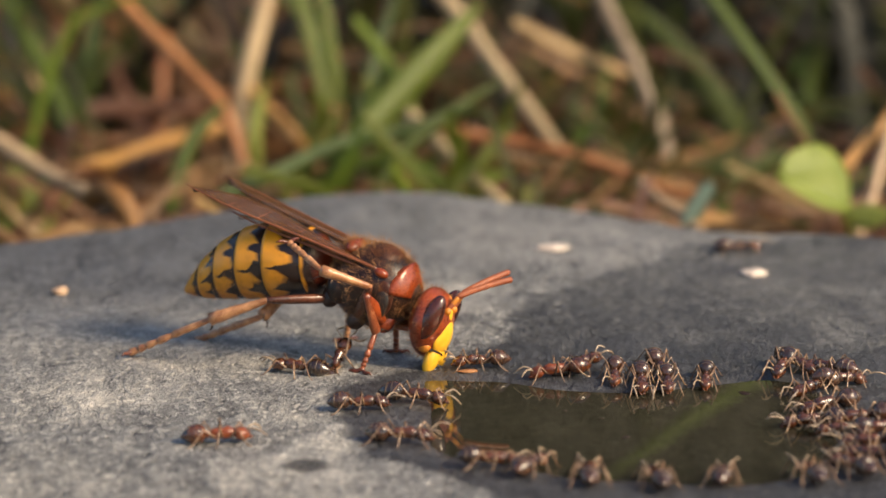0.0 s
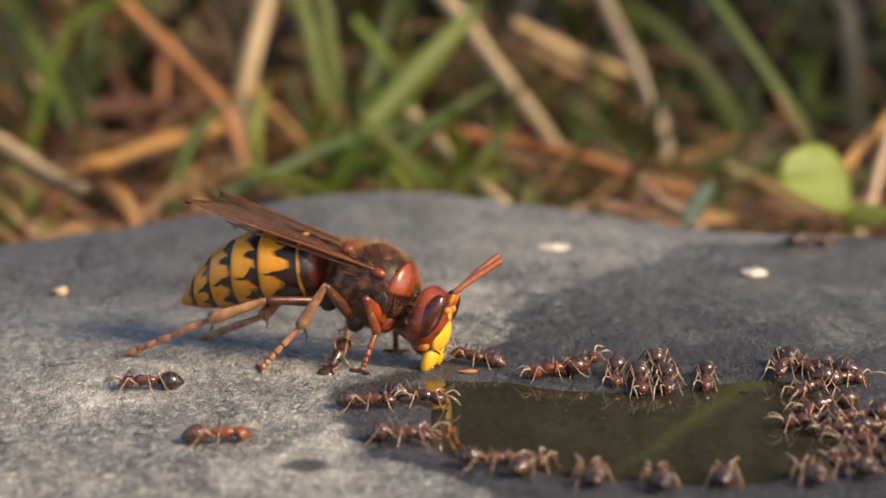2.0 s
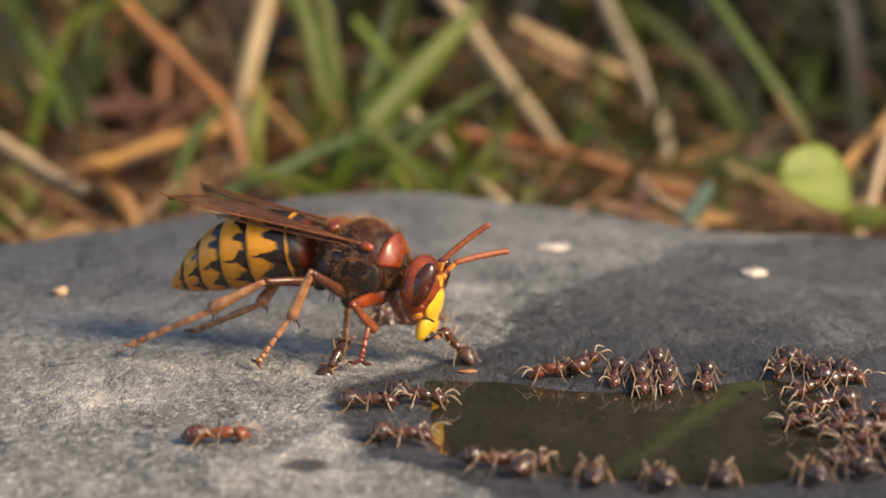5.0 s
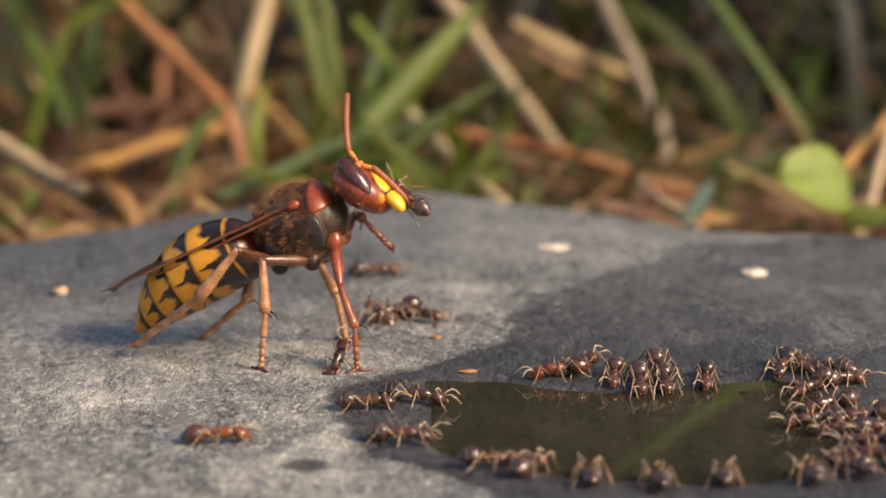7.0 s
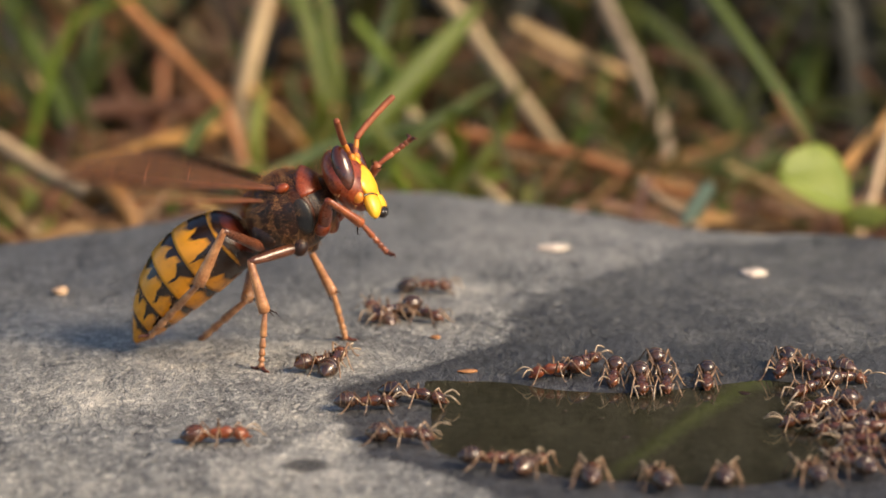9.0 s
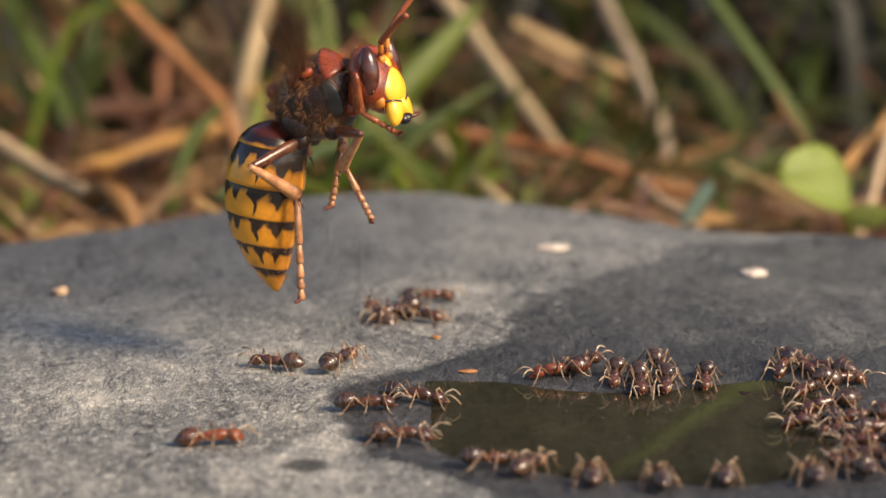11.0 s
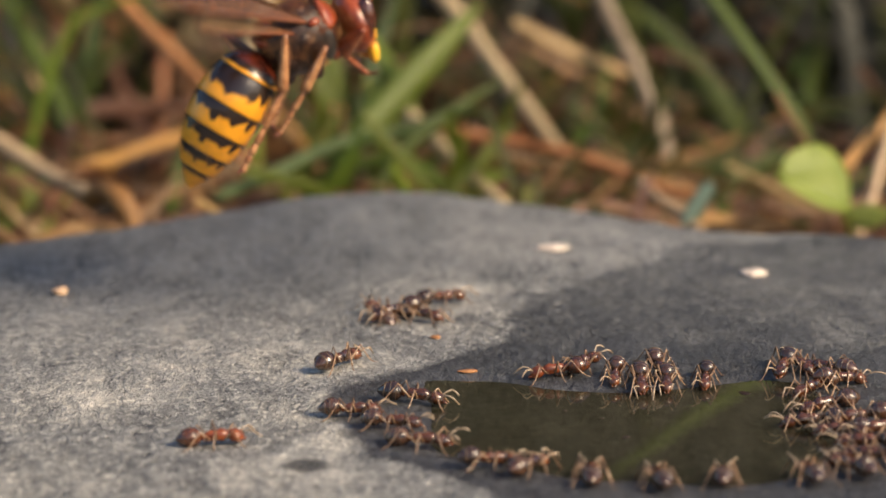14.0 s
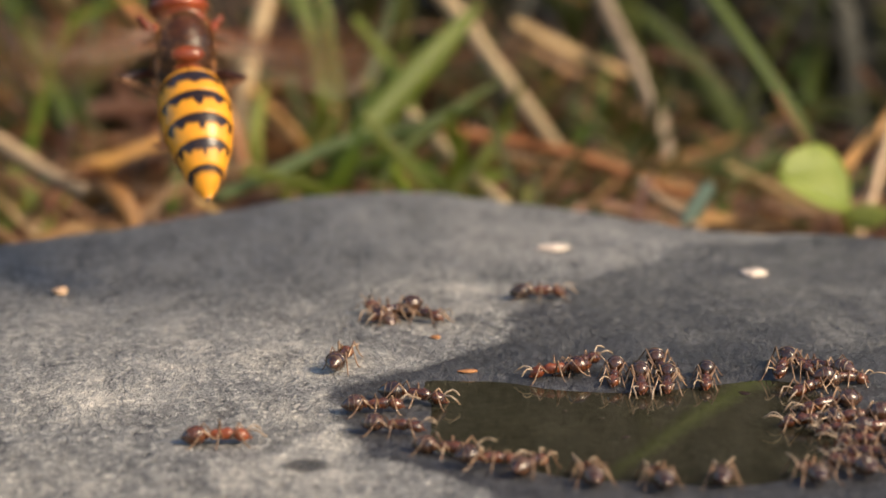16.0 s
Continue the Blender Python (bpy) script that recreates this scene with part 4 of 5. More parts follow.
straw([(52.4, 110.0, -2.4), (55.6, 112.0, 0.7), (59.7, 115.0, 4.3), (64.6, 118.0, 9.2)], 1.7, M["rust"], RUST)
straw([(52.9, 100.0, -9.4), (55.2, 104.0, -5.8), (57.2, 108.0, -0.5), (59.9, 112.0, 6.3)], 1.5, M["straw"], PALE)
straw([(-47.4, 210.0, 3.0), (-47.5, 205.0, -4.9), (-47.7, 200.0, -14.7), (-48.1, 198.0, -22.0)], 1.9, M["rust"], RUST)
straw([(-15.6, 150.0, -0.3), (-15.1, 145.0, -5.3), (-15.8, 142.0, -11.4), (-16.6, 140.0, -14.4)], 1.9, M["rust"], RUST)
straw([(-31.7, 180.0, -1.3), (-25.0, 172.0, -5.9), (-19.4, 165.0, -11.4), (-15.8, 160.0, -15.7)], 1.5, M["rust"], RUST)
grass_blade([(-46.0, 102.0, -5.6), (-43.6, 100.0, -3.4), (-41.2, 98.0, -3.9), (-39.6, 97.0, -6.4), (-39.2, 96.0, -9.4)], 3.0, M["drystalk"], "curled rust brown dry leaf behind the stone", "dry_leaf")
straw([(27.7, 230.0, 0.6), (25.8, 230.0, -2.5), (20.7, 228.0, -7.3), (11.6, 226.0, -14.1)], 1.5, M["rust"], RUST)
straw([(21.3, 200.0, -7.1), (24.9, 196.0, -12.1), (30.2, 190.0, -18.6), (33.6, 186.0, -23.5)], 2.1, M["greystraw"], "greyish dry grass stalk behind the stone")
straw([(43.6, 260.0, -6.4), (48.0, 262.0, -1.8), (54.6, 264.0, 0.7), (61.3, 266.0, 1.5)], 2.2, M["rust"], RUST)
grass_blade([(-15.8, 160.0, -18.3), (-15.7, 160.0, -7.0), (-16.9, 160.0, 1.6), (-20.3, 162.0, 12.4), (-22.5, 165.0, 20.6)], 1.7, M["green"], GREEN)
grass_blade([(-14.5, 128.0, -4.5), (-10.5, 132.0, -0.3), (-5.1, 137.0, 4.9), (0.5, 142.0, 10.3), (5.5, 147.0, 15.3)], 4.6, M["palegreen"], "broad pale green grass blade behind the stone")
grass_blade([(53.2, 140.0, -7.8), (50.6, 140.0, -0.8), (44.9, 142.0, 7.5), (37.8, 146.0, 17.5), (30.0, 152.0, 29.2), (21.3, 160.0, 41.8)], 2.3, M["green"], GREEN)
grass_blade([(-29.6, 105.0, -5.2), (-22.7, 112.0, -3.5), (-14.0, 120.0, -0.7), (-5.0, 130.0, -0.4), (5.3, 142.0, 2.6)], 2.0, M["olive"], "grey green grass blade behind the stone")
grass_blade([(-13.7, 150.0, -12.1), (-12.1, 155.0, -1.9), (-10.1, 160.0, 5.9), (-6.8, 165.0, 15.5)], 2.3, M["olive"], "grey green grass blade behind the stone")
grass_blade([(-9.5, 120.0, -7.7), (-4.9, 124.0, -1.8), (1.2, 128.0, 2.3), (8.4, 134.0, 6.2)], 2.2, M["green"], GREEN)
grass_blade([(-59.0, 180.0, -15.0), (-61.1, 184.0, -6.5), (-65.1, 188.0, 1.2), (-70.1, 192.0, 9.0), (-76.8, 200.0, 15.5)], 3.1, M["green"], GREEN)
grass_blade([(-65.7, 200.0, -17.6), (-61.9, 202.0, -7.4), (-59.1, 204.0, 1.9), (-57.2, 206.0, 11.2)], 2.5, M["olive"], "grey green grass blade behind the stone")
grass_blade([(-55.3, 240.0, -17.3), (-54.7, 242.0, -7.2), (-53.4, 246.0, 2.7), (-50.5, 250.0, 10.6)], 2.7, M["green"], GREEN)
grass_blade([(-37.2, 120.0, -10.4), (-36.1, 122.0, -5.3), (-34.0, 125.0, -0.4), (-30.1, 130.0, 3.6)], 2.2, M["green"], GREEN)
grass_blade([(29.8, 90.0, -5.9), (31.4, 92.0, -4.1), (32.9, 94.0, -2.4), (33.9, 95.0, -1.5)], 2.4, M["bluish"], "bluish green leaf tip behind the stone")
grass_blade([(40.3, 230.0, -27.0), (40.8, 232.0, -16.0), (45.6, 236.0, -7.4), (56.4, 242.0, -3.0)], 2.3, M["olive"], "arching grey green blade behind the stone")
grass_blade([(39.6, 140.0, -15.2), (41.3, 142.0, -10.6), (46.6, 146.0, -8.0), (54.6, 150.0, -7.0)], 2.4, M["green"], GREEN)
grass_blade([(47.4, 230.0, -27.0), (48.4, 232.0, -17.1), (53.8, 236.0, -9.4), (62.5, 240.0, -7.9)], 2.0, M["olive"], "arching grey green blade behind the stone")
grass_blade([(20.9, 190.0, -19.6), (22.8, 192.0, -10.5), (25.6, 194.0, -7.1), (27.6, 198.0, 1.7)], 2.0, M["green"], GREEN)
grass_blade([(-27.0, 150.0, -12.1), (-27.8, 150.0, -6.2), (-27.4, 152.0, -1.5), (-26.3, 154.0, 2.5)], 2.0, M["lime"], "yellowish green blade behind the stone")
grass_blade([(66.4, 230.0, -13.7), (64.5, 232.0, -9.9), (65.7, 234.0, -5.0), (67.9, 236.0, -3.3)], 6.0, M["green"], "dark green broad leaf behind the stone", "leaf")


grass_blade([(74.0, 113.0, -24.0), (69.0, 113.0, 8.0), (58.0, 112.0, 24.5), (42.6, 112.0, 30.3), (39.3, 112.0, 32.3), (35.5, 112.0, 34.6), (31.8, 112.0, 37.4), (28.0, 112.0, 40.2), (24.6, 112.0, 42.6), (21.2, 112.0, 45.0)], 2.4, M["palegreen"], "long arching green blade beside the stone", "grass_blade", 0.05, 0.1)


def leaf_blade(c, tip, upper, lower, fold, plant, label=""):
    """A rounded leaf from its base c to its tip, folded along the midrib; upper and lower: the reach of its halves."""
    bm = bmesh.new()
    uvl = bm.loops.layers.uv.new("UVMap")
    along = tip - c
    n, rows = 16, []
    for i in range(15):
        f = i / 14
        half = math.sin(math.pi * min(1, f ** 0.9)) ** 0.5 if 0 < f < 1 else 0.02
        row = []
        for k in range(n + 1):
            a = -1 + 2 * k / n
            notch = 0.10 * along * (abs(a) ** 1.5) * max(0.0, f - 0.6) / 0.4
            p = c + along * f + (upper * a if a > 0 else lower * -a) * half + notch
            p += Vector((0, -1, 0.35)) * (fold * (0.35 * math.sin(f * 2.6) - a * a * half) + 0.10 * math.sin(a * 9 + f * 5))
            row.append(bm.verts.new(p))
        rows.append(row)
    for i in range(14):
        for k in range(n):
            fc = bm.faces.new((rows[i][k], rows[i][k + 1], rows[i + 1][k + 1], rows[i + 1][k]))
            for lp in fc.loops:
                lp[uvl].uv = (lp.vert.co.x, lp.vert.co.z)
    bmesh.ops.remove_doubles(bm, verts=bm.verts, dist=0.001)
    lf = part("leaf", bm, M["lime"], plant, label)
    lf.modifiers.new("thickness", "SOLIDIFY").thickness = 0.00025
    return lf


def clover_leaf():
    plant = new("clover")
    tagged(plant, "yellow green rounded leaves on a thin stem", "plant")
    c = Vector((50.6, 92.0, -4.2))
    leaf_blade(c, Vector((41.6, 88.0, 0.2)), Vector((1.0, 2.0, 6.0)), Vector((-0.4, -3.0, -0.5)), 1.2, plant, "yellow green rounded leaf")
    leaf_blade(Vector((50.9, 95.0, -6.2)), Vector((55.5, 93.0, -5.0)), Vector((-0.4, 1.5, 1.3)), Vector((0.4, -1.5, -1.0)), 0.8, plant, "small rounded leaf below")
    part("stem", tube(smooth_line([c, (50.4, 94.0, -5.6), (52.0, 96.0, -9.3), (53.3, 98.0, -16.4)], 8), 0.4, 8), M["lime"], plant)


clover_leaf()


FAR_X, FAR_Y = zip(*[(p[0], p[1]) for p in OUTLINE[1:22]])


def clear(x, y, gap):
    """True off the stone by that many millimetres."""
    return abs(x) > 135 + gap or y < -140 - gap or y > np.interp(x, FAR_X, FAR_Y) + 4 + gap


def sward(name, count, seed, region, height, width, material, label, flat=0.0, bend=(0.2, 1.3)):
    """Many blades as one mass."""
    rnd = random.Random(seed)
    bm = bmesh.new()
    uvl = bm.loops.layers.uv.new("UVMap")
    made = 0
    while made < count:
        x, y = region(rnd)
        if not clear(x, y, 6) or math.hypot(x, y + 215) < 120:
            continue
        made += 1
        h = height * rnd.uniform(0.5, 1.3)
        a = rnd.uniform(0, math.tau)
        lean = rnd.uniform(*bend) + flat
        dx, dy = math.cos(a) * h * lean, math.sin(a) * h * lean * 0.7
        z0 = -26
        hz = h * max(0.08, 1 - flat)
        pts = [(x, y, z0 + (flat > 0) * rnd.uniform(2, 16)), (x + dx * 0.15, y + dy * 0.15, z0 + hz * 0.4), (x + dx * 0.45, y + dy * 0.45, z0 + hz * 0.78), (x + dx, y + dy, z0 + hz * rnd.uniform(0.7, 1.05))]
        if flat:
            pts = [(p[0], p[1], max(p[2], -21 + rnd.uniform(0, 7))) for p in pts]
        # keep the view to the stone free
        if not all(clear(p[0], p[1], 3) for p in pts[1:]):
            made -= 1
            continue
        blade_into(bm, uvl, pts, width * rnd.uniform(0.6, 1.4), 0.25, rnd.uniform(-0.8, 0.8), 6)
    ob = part(name, bm, material)
    return tagged(ob, label, "grass", "", "stuff")


def middle_zone(rnd):
    y = 200 + 260 * rnd.random()
    return rnd.uniform(-1, 1) * (70 + y * 0.4), y


def sunny_zone(rnd):
    """The litter lies thicker where the bank is low, on the side away from the clover."""
    y = 200 + 260 * rnd.random()
    return (1.9 * rnd.random() ** 1.7 - 1) * (70 + y * 0.4), y


def around(rnd):
    a, r = rnd.uniform(0, math.tau), rnd.uniform(300, 1100)
    x, y = r * math.cos(a), r * math.sin(a)
    if y > 60 and abs(x) < 60 + y * 0.4:
        x = math.copysign(60 + y * 0.4 + rnd.uniform(0, 300), x)
    return x, y


def far_zone(rnd):
    return rnd.uniform(-900, 900), rnd.uniform(440, 1300)


def tangle(name, count, seed, xr, yr, zr, length, tilt, width, material, label, curl=0.16):
    """Loose curved strands of every lean, caught in one another, as one mass; tilt: degrees from level."""
    rnd = random.Random(seed)
    bm = bmesh.new()
    uvl = bm.loops.layers.uv.new("UVMap")
    made = tries = 0
    while made < count and tries < count * 20:
        tries += 1
        y = rnd.uniform(*yr)
        c = Vector((rnd.uniform(*xr) * (215 + y) / 365, y, zr[0] + (zr[1] - zr[0]) * rnd.random() ** 1.2))
        t, az = radians(rnd.uniform(*tilt)) * rnd.choice((-1, 1)), radians(rnd.gauss(0, 40))
        d = Vector((math.cos(t) * math.cos(az), math.cos(t) * math.sin(az), math.sin(t)))
        L = length * rnd.uniform(0.5, 1.5)
        off = Vector((rnd.gauss(0, 0.5), rnd.gauss(0, 0.5), -abs(rnd.gauss(0, 1)))) * L * curl
        kink = rnd.gauss(0, 0.04) * L
        pts = [c + d * (L * f) + off * (4 * f * f) + Vector((kink, 0, -kink)) * math.sin(f * 9) for f in (-0.5, -0.25, 0.0, 0.25, 0.5)]
        pts = [Vector((q.x, q.y, max(q.z, -23.0))) for q in pts]
        if not all(clear(q.x, q.y, 4) for q in pts):
            continue
        made += 1
        blade_into(bm, uvl, pts, width * rnd.uniform(0.45, 1.6), 0.3, rnd.uniform(-1.6, 1.6), 8)
    return tagged(part(name, bm, material), label, "grass", "", "stuff")


M["tanstuff"] = leafy("tan strands", (0.15, 0.08, 0.033), (0.48, 0.30, 0.15), 18, 0.45, 0.15, 0.6, True)
M["ruststuff"] = leafy("rust strands", (0.095, 0.041, 0.016), (0.35, 0.17, 0.068), 18, 0.45, 0.15, 0.6, True)
tangle("straw_litter", 260, 61, (-66, 66), (84, 190), (-22, -8), 30, (0, 40), 1.1, M["ruststuff"], "tangled rust brown straw along the stone's edge")
tangle("straw_litter", 70, 62, (-66, 66), (84, 150), (-18, -6), 26, (5, 60), 0.8, M["tanstuff"], "thin tan straws crossing behind the stone")
tangle("straw_litter", 75, 72, (-66, 28), (190, 280), (-20, 4), 44, (5, 70), 1.3, M["tanstuff"], "thin tan straws crossing behind the stone")
tangle("straw_litter", 240, 63, (-70, 40), (190, 380), (-22, 2), 50, (0, 50), 1.6, M["ruststuff"], "brown straw lying between the grass")
tangle("straw_litter", 60, 73, (36, 70), (190, 380), (-22, -4), 50, (0, 40), 1.4, M["strawstuff"], "dull brown straw lying between the grass")
tangle("grass", 40, 64, (-68, -40), (170, 300), (-18, 6), 38, (40, 88), 1.4, M["greenstuff"], "green blades rising through the straw", 0.1)
tangle("grass", 40, 65, (-24, 12), (170, 300), (-18, 2), 36, (30, 85), 1.2, M["greenstuff"], "green blades rising through the straw", 0.12)
tangle("grass", 36, 66, (-22, 8), (95, 160), (-18, -2), 28, (30, 80), 1.5, M["freshstuff"], "fresh green blades low behind the stone", 0.12)
tangle("grass", 16, 69, (-80, -58), (95, 135), (-16, -8), 18, (30, 80), 1.3, M["freshstuff"], "fresh green blades low behind the stone", 0.12)
# near-black blades stand in for shade between the green ones
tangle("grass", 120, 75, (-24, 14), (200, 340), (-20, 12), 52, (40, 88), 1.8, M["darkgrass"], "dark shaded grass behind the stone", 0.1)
tangle("grass", 30, 67, (12, 34), (110, 260), (-18, -4), 34, (30, 85), 1.4, M["greenstuff"], "green blades rising through the straw", 0.14)
tangle("grass", 34, 68, (36, 70), (120, 320), (-20, -2), 40, (20, 80), 1.5, M["greenstuff"], "thin arching green blades behind the stone", 0.3)
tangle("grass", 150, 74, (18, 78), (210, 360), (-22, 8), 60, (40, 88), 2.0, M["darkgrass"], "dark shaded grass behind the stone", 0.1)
sward("straw_litter", 80, 5, sunny_zone, 85, 2.0, M["strawstuff"], "dry brown stalks leaning between the grass")
sward("grass", 190, 9, middle_zone, 80, 2.4, M["greenstuff"], "mixed green grass growing behind the stone")
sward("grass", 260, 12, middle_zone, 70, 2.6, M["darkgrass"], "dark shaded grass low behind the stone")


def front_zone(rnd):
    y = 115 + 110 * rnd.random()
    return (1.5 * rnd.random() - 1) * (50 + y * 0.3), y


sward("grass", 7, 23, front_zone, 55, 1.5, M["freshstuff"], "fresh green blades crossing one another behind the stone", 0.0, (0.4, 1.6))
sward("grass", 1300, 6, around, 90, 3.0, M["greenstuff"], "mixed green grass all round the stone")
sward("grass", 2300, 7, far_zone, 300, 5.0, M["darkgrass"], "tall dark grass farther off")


# ---- what moves ----
def bone(a, b, side):
    """The pose of a bone that lies along +x from a to b, its z towards side."""
    x = (b - a).normalized()
    z = (side - x * side.dot(x))
    z = z.normalized() if z.length > 1e-6 else x.orthogonal().normalized()
    y = z.cross(x)
    m = Matrix((x, y, z)).transposed().to_4x4()
    m.translation = a * MM
    return m


def two_bones(hip, ankle, l1, l2, pole):
    d = ankle - hip
    dist = min(max(d.length, abs(l1 - l2) + 0.3), l1 + l2 - 0.05)
    u = d.normalized()
    a = (l1 * l1 - l2 * l2 + dist * dist) / (2 * dist)
    h = math.sqrt(max(l1 * l1 - a * a, 0))
    p = pole - u * pole.dot(u)
    p = p.normalized() if p.length > 1e-6 else u.orthogonal()
    return hip + u * a + p * h, hip + u * dist


class Key:
    def __init__(self, t, x, y, z, yaw, pitch, roll, gp, gy, hp, hy):
        self.t = t
        self.body = Matrix.Translation((x * MM, y * MM, z * MM)) @ Euler((radians(roll), radians(-pitch), radians(yaw))).to_matrix().to_4x4()
        self.gaster = Matrix.Translation(WAIST * MM) @ Euler((0, radians(-gp), radians(gy))).to_matrix().to_4x4()
        neck = NECK + Vector((0.2, 0, 1.3)) * float(np.interp(t, (6.5, 7.0, 7.5, 9.2, 11.3), (0.0, 0.6, 1.0, 1.0, 0.0)))
        self.head = Matrix.Translation(neck * MM) @ Euler((0, radians(-hp), radians(hy))).to_matrix().to_4x4()
        self.feet = {}
        self.ant = {1: (0, 20, 0), -1: (0, 20, 0)}
        self.twist = 0.0


POSES = []


def key(*values):
    POSES.append(Key(*values))
    return POSES[-1]


def stand(k, which, s, x, y, lean=0.5):
    """A foot on the stone at x, y; lean: how far its tarsus lies down."""
    k.feet[which, s] = ("world", Vector((x, y, top(x, y) + 0.15)), lean)


def plant(k, which, s, x, y, ankle):
    """A foot on the stone at x, y, its ankle held at a place."""
    k.feet[which, s] = ("planted", Vector((x, y, top(x, y) + 0.15)), Vector(ankle))


def lift(k, which, s, foot, ankle):
    """A foot and its ankle held in the air."""
    k.feet[which, s] = ("world", Vector(foot), Vector(ankle))


def hang(k, which, s, x, y, z):
    """A foot held at a place in the hornet's own space."""
    k.feet[which, s] = ("own", Vector((x, s * y, z)), 0.3)


POLES = {"front": Vector((-0.3, 1.0, 0.25)), "mid": Vector((-0.2, 0.6, 1.0)), "hind": Vector((0.1, 1.2, 0.9))}

TUCKED = {"front": Vector((0.6, 0.7, 0.3)), "mid": Vector((0.8, 0.2, 0.7)), "hind": Vector((0.5, 0.1, 1.0))}


def leg_rows(which, s, keys):
    l1, l2, l3 = BONES[which]
    fe, ti, ta = [], [], []
    for k in keys:
        space, foot, lean = k.feet[which, s]
        planted = space == "planted"
        space = "world" if planted else space
        raised = lean if isinstance(lean, Vector) else None
        lean = 0.5 if raised else lean
        inv = k.body.inverted()
        hip = HIPS[which].copy()
        hip.y *= s
        if space == "world":
            p = inv @ (foot * MM) / MM / HORNET_SIZE
            upv = inv.to_3x3() @ Vector((0, 0, 1))
        else:
            p = foot
            upv = Vector((0, 0, 1))
        flat = hip - p
        flat = flat - upv * flat.dot(upv)
        flat = flat.normalized() if flat.length > 1e-6 else Vector((1, 0, 0))
        d = (upv * (1 - lean) + flat * lean).normalized() if space == "world" else (hip + Vector((0, s * 1.0, 0.5)) - p).normalized()
        if which == "hind" and space == "world":
            d = (d + (inv.to_3x3() @ k.body.to_3x3() @ Vector((0, s * 0.3, 0)))).normalized()
        ankle = p + d * l3 * 0.97
        if space == "world" and raised:
            ankle = inv @ (raised * MM) / MM / HORNET_SIZE
            p = ankle + (p - ankle).normalized() * l3 * 0.97
        pole = (POLES if planted or (space == "world" and not raised) else TUCKED)[which].copy()
        pole.y *= s
        knee, ankle = two_bones(hip, ankle, l1, l2, pole)
        fe.append((k.t, bone(hip, knee, pole)))
        ti.append((k.t, bone(knee, ankle, pole)))
        ta.append((k.t, bone(ankle, p, upv)))
    return fe, ti, ta


def wing_pose(nm, s, yaw, flap, twist):
    r = WINGS[nm].copy()
    r.y *= s
    return Matrix.Translation(r * MM) @ (Matrix.Rotation(radians(-s * yaw), 4, "Z") @ Matrix.Rotation(radians(flap), 4, "Y") @ Matrix.Rotation(radians(s * twist), 4, "X"))


def hornet_keys():
    k = key(0, -5.9, 1.1, 7.1, -21.5, -13.8, -4.7, 18.9, 0.9, 4.3, -1.2)
    plant(k, "hind", -1, -28.4, 2.6, (-20.4, -0.5, 4.1))
    plant(k, "hind", 1, -22.1, 8.9, (-16.2, 4.4, 3.2))
    lift(k, "mid", -1, (-13.0, -1.5, 10.9), (-10.4, -4.6, 9.4))
    stand(k, "mid", 1, -8.9, 8.4, 0.30)
    stand(k, "front", -1, -7.1, -3.7, 0.40)
    stand(k, "front", 1, -4.2, 3.0, 0.40)
    k.ant = {-1: (-46, -2, 0), 1: (58, 0, 0)}
    k = key(0.5, -6.1, 0.9, 7.1, -18.8, -13.7, -6.0, 15.7, 1.6, 4.1, -1.0)
    plant(k, "hind", -1, -28.4, 2.6, (-20.4, -0.5, 4.1))
    plant(k, "hind", 1, -22.1, 8.9, (-16.2, 4.4, 3.2))
    lift(k, "mid", -1, (-13.2, -1.7, 11.2), (-10.7, -4.8, 9.8))
    stand(k, "mid", 1, -8.9, 8.4, 0.30)
    stand(k, "front", -1, -7.1, -3.7, 0.40)
    stand(k, "front", 1, -4.2, 3.0, 0.40)
    k.ant = {-1: (-46, 3, 0), 1: (58, 5, 0)}
    k = key(1, -6.0, 1.0, 7.2, -20.5, -12.5, -4.7, 16.8, 1.1, 0.6, -0.8)
    plant(k, "hind", -1, -28.4, 2.6, (-20.4, -0.5, 4.1))
    plant(k, "hind", 1, -22.1, 8.9, (-16.2, 4.4, 3.2))
    lift(k, "mid", -1, (-14.5, -3.0, 7.3), (-11.3, -5.0, 8.7))
    stand(k, "mid", 1, -8.9, 8.4, 0.30)
    stand(k, "front", -1, -7.1, -3.7, 0.40)
    stand(k, "front", 1, -4.2, 3.0, 0.40)
    k.ant = {-1: (-46, 9, 0), 1: (58, 11, 0)}
    k = key(1.5, -6.1, 0.9, 7.0, -19.3, -11.6, -6.3, 16.2, 1.3, 1.2, -0.7)
    plant(k, "hind", -1, -28.4, 2.6, (-20.4, -0.5, 4.1))
    plant(k, "hind", 1, -22.1, 8.9, (-16.2, 4.4, 3.2))
    lift(k, "mid", -1, (-15.9, -4.0, 2.6), (-11.8, -6.0, 6.0))
    stand(k, "mid", 1, -8.9, 8.4, 0.30)
    stand(k, "front", -1, -7.1, -3.7, 0.40)
    stand(k, "front", 1, -4.2, 3.0, 0.40)
    k.ant = {-1: (-46, 13, 0), 1: (58, 15, 0)}
    k = key(2, -6.1, 1.0, 7.0, -20.3, -10.5, -5.2, 18.0, 1.1, 0.0, -0.5)
    plant(k, "hind", -1, -28.4, 2.6, (-20.4, -0.5, 4.1))
    plant(k, "hind", 1, -22.1, 8.9, (-16.2, 4.4, 3.2))
    stand(k, "mid", -1, -15.9, -2.6, 0.50)
    stand(k, "mid", 1, -8.9, 8.4, 0.30)
    stand(k, "front", -1, -7.1, -3.7, 0.40)
    stand(k, "front", 1, -4.2, 3.0, 0.40)
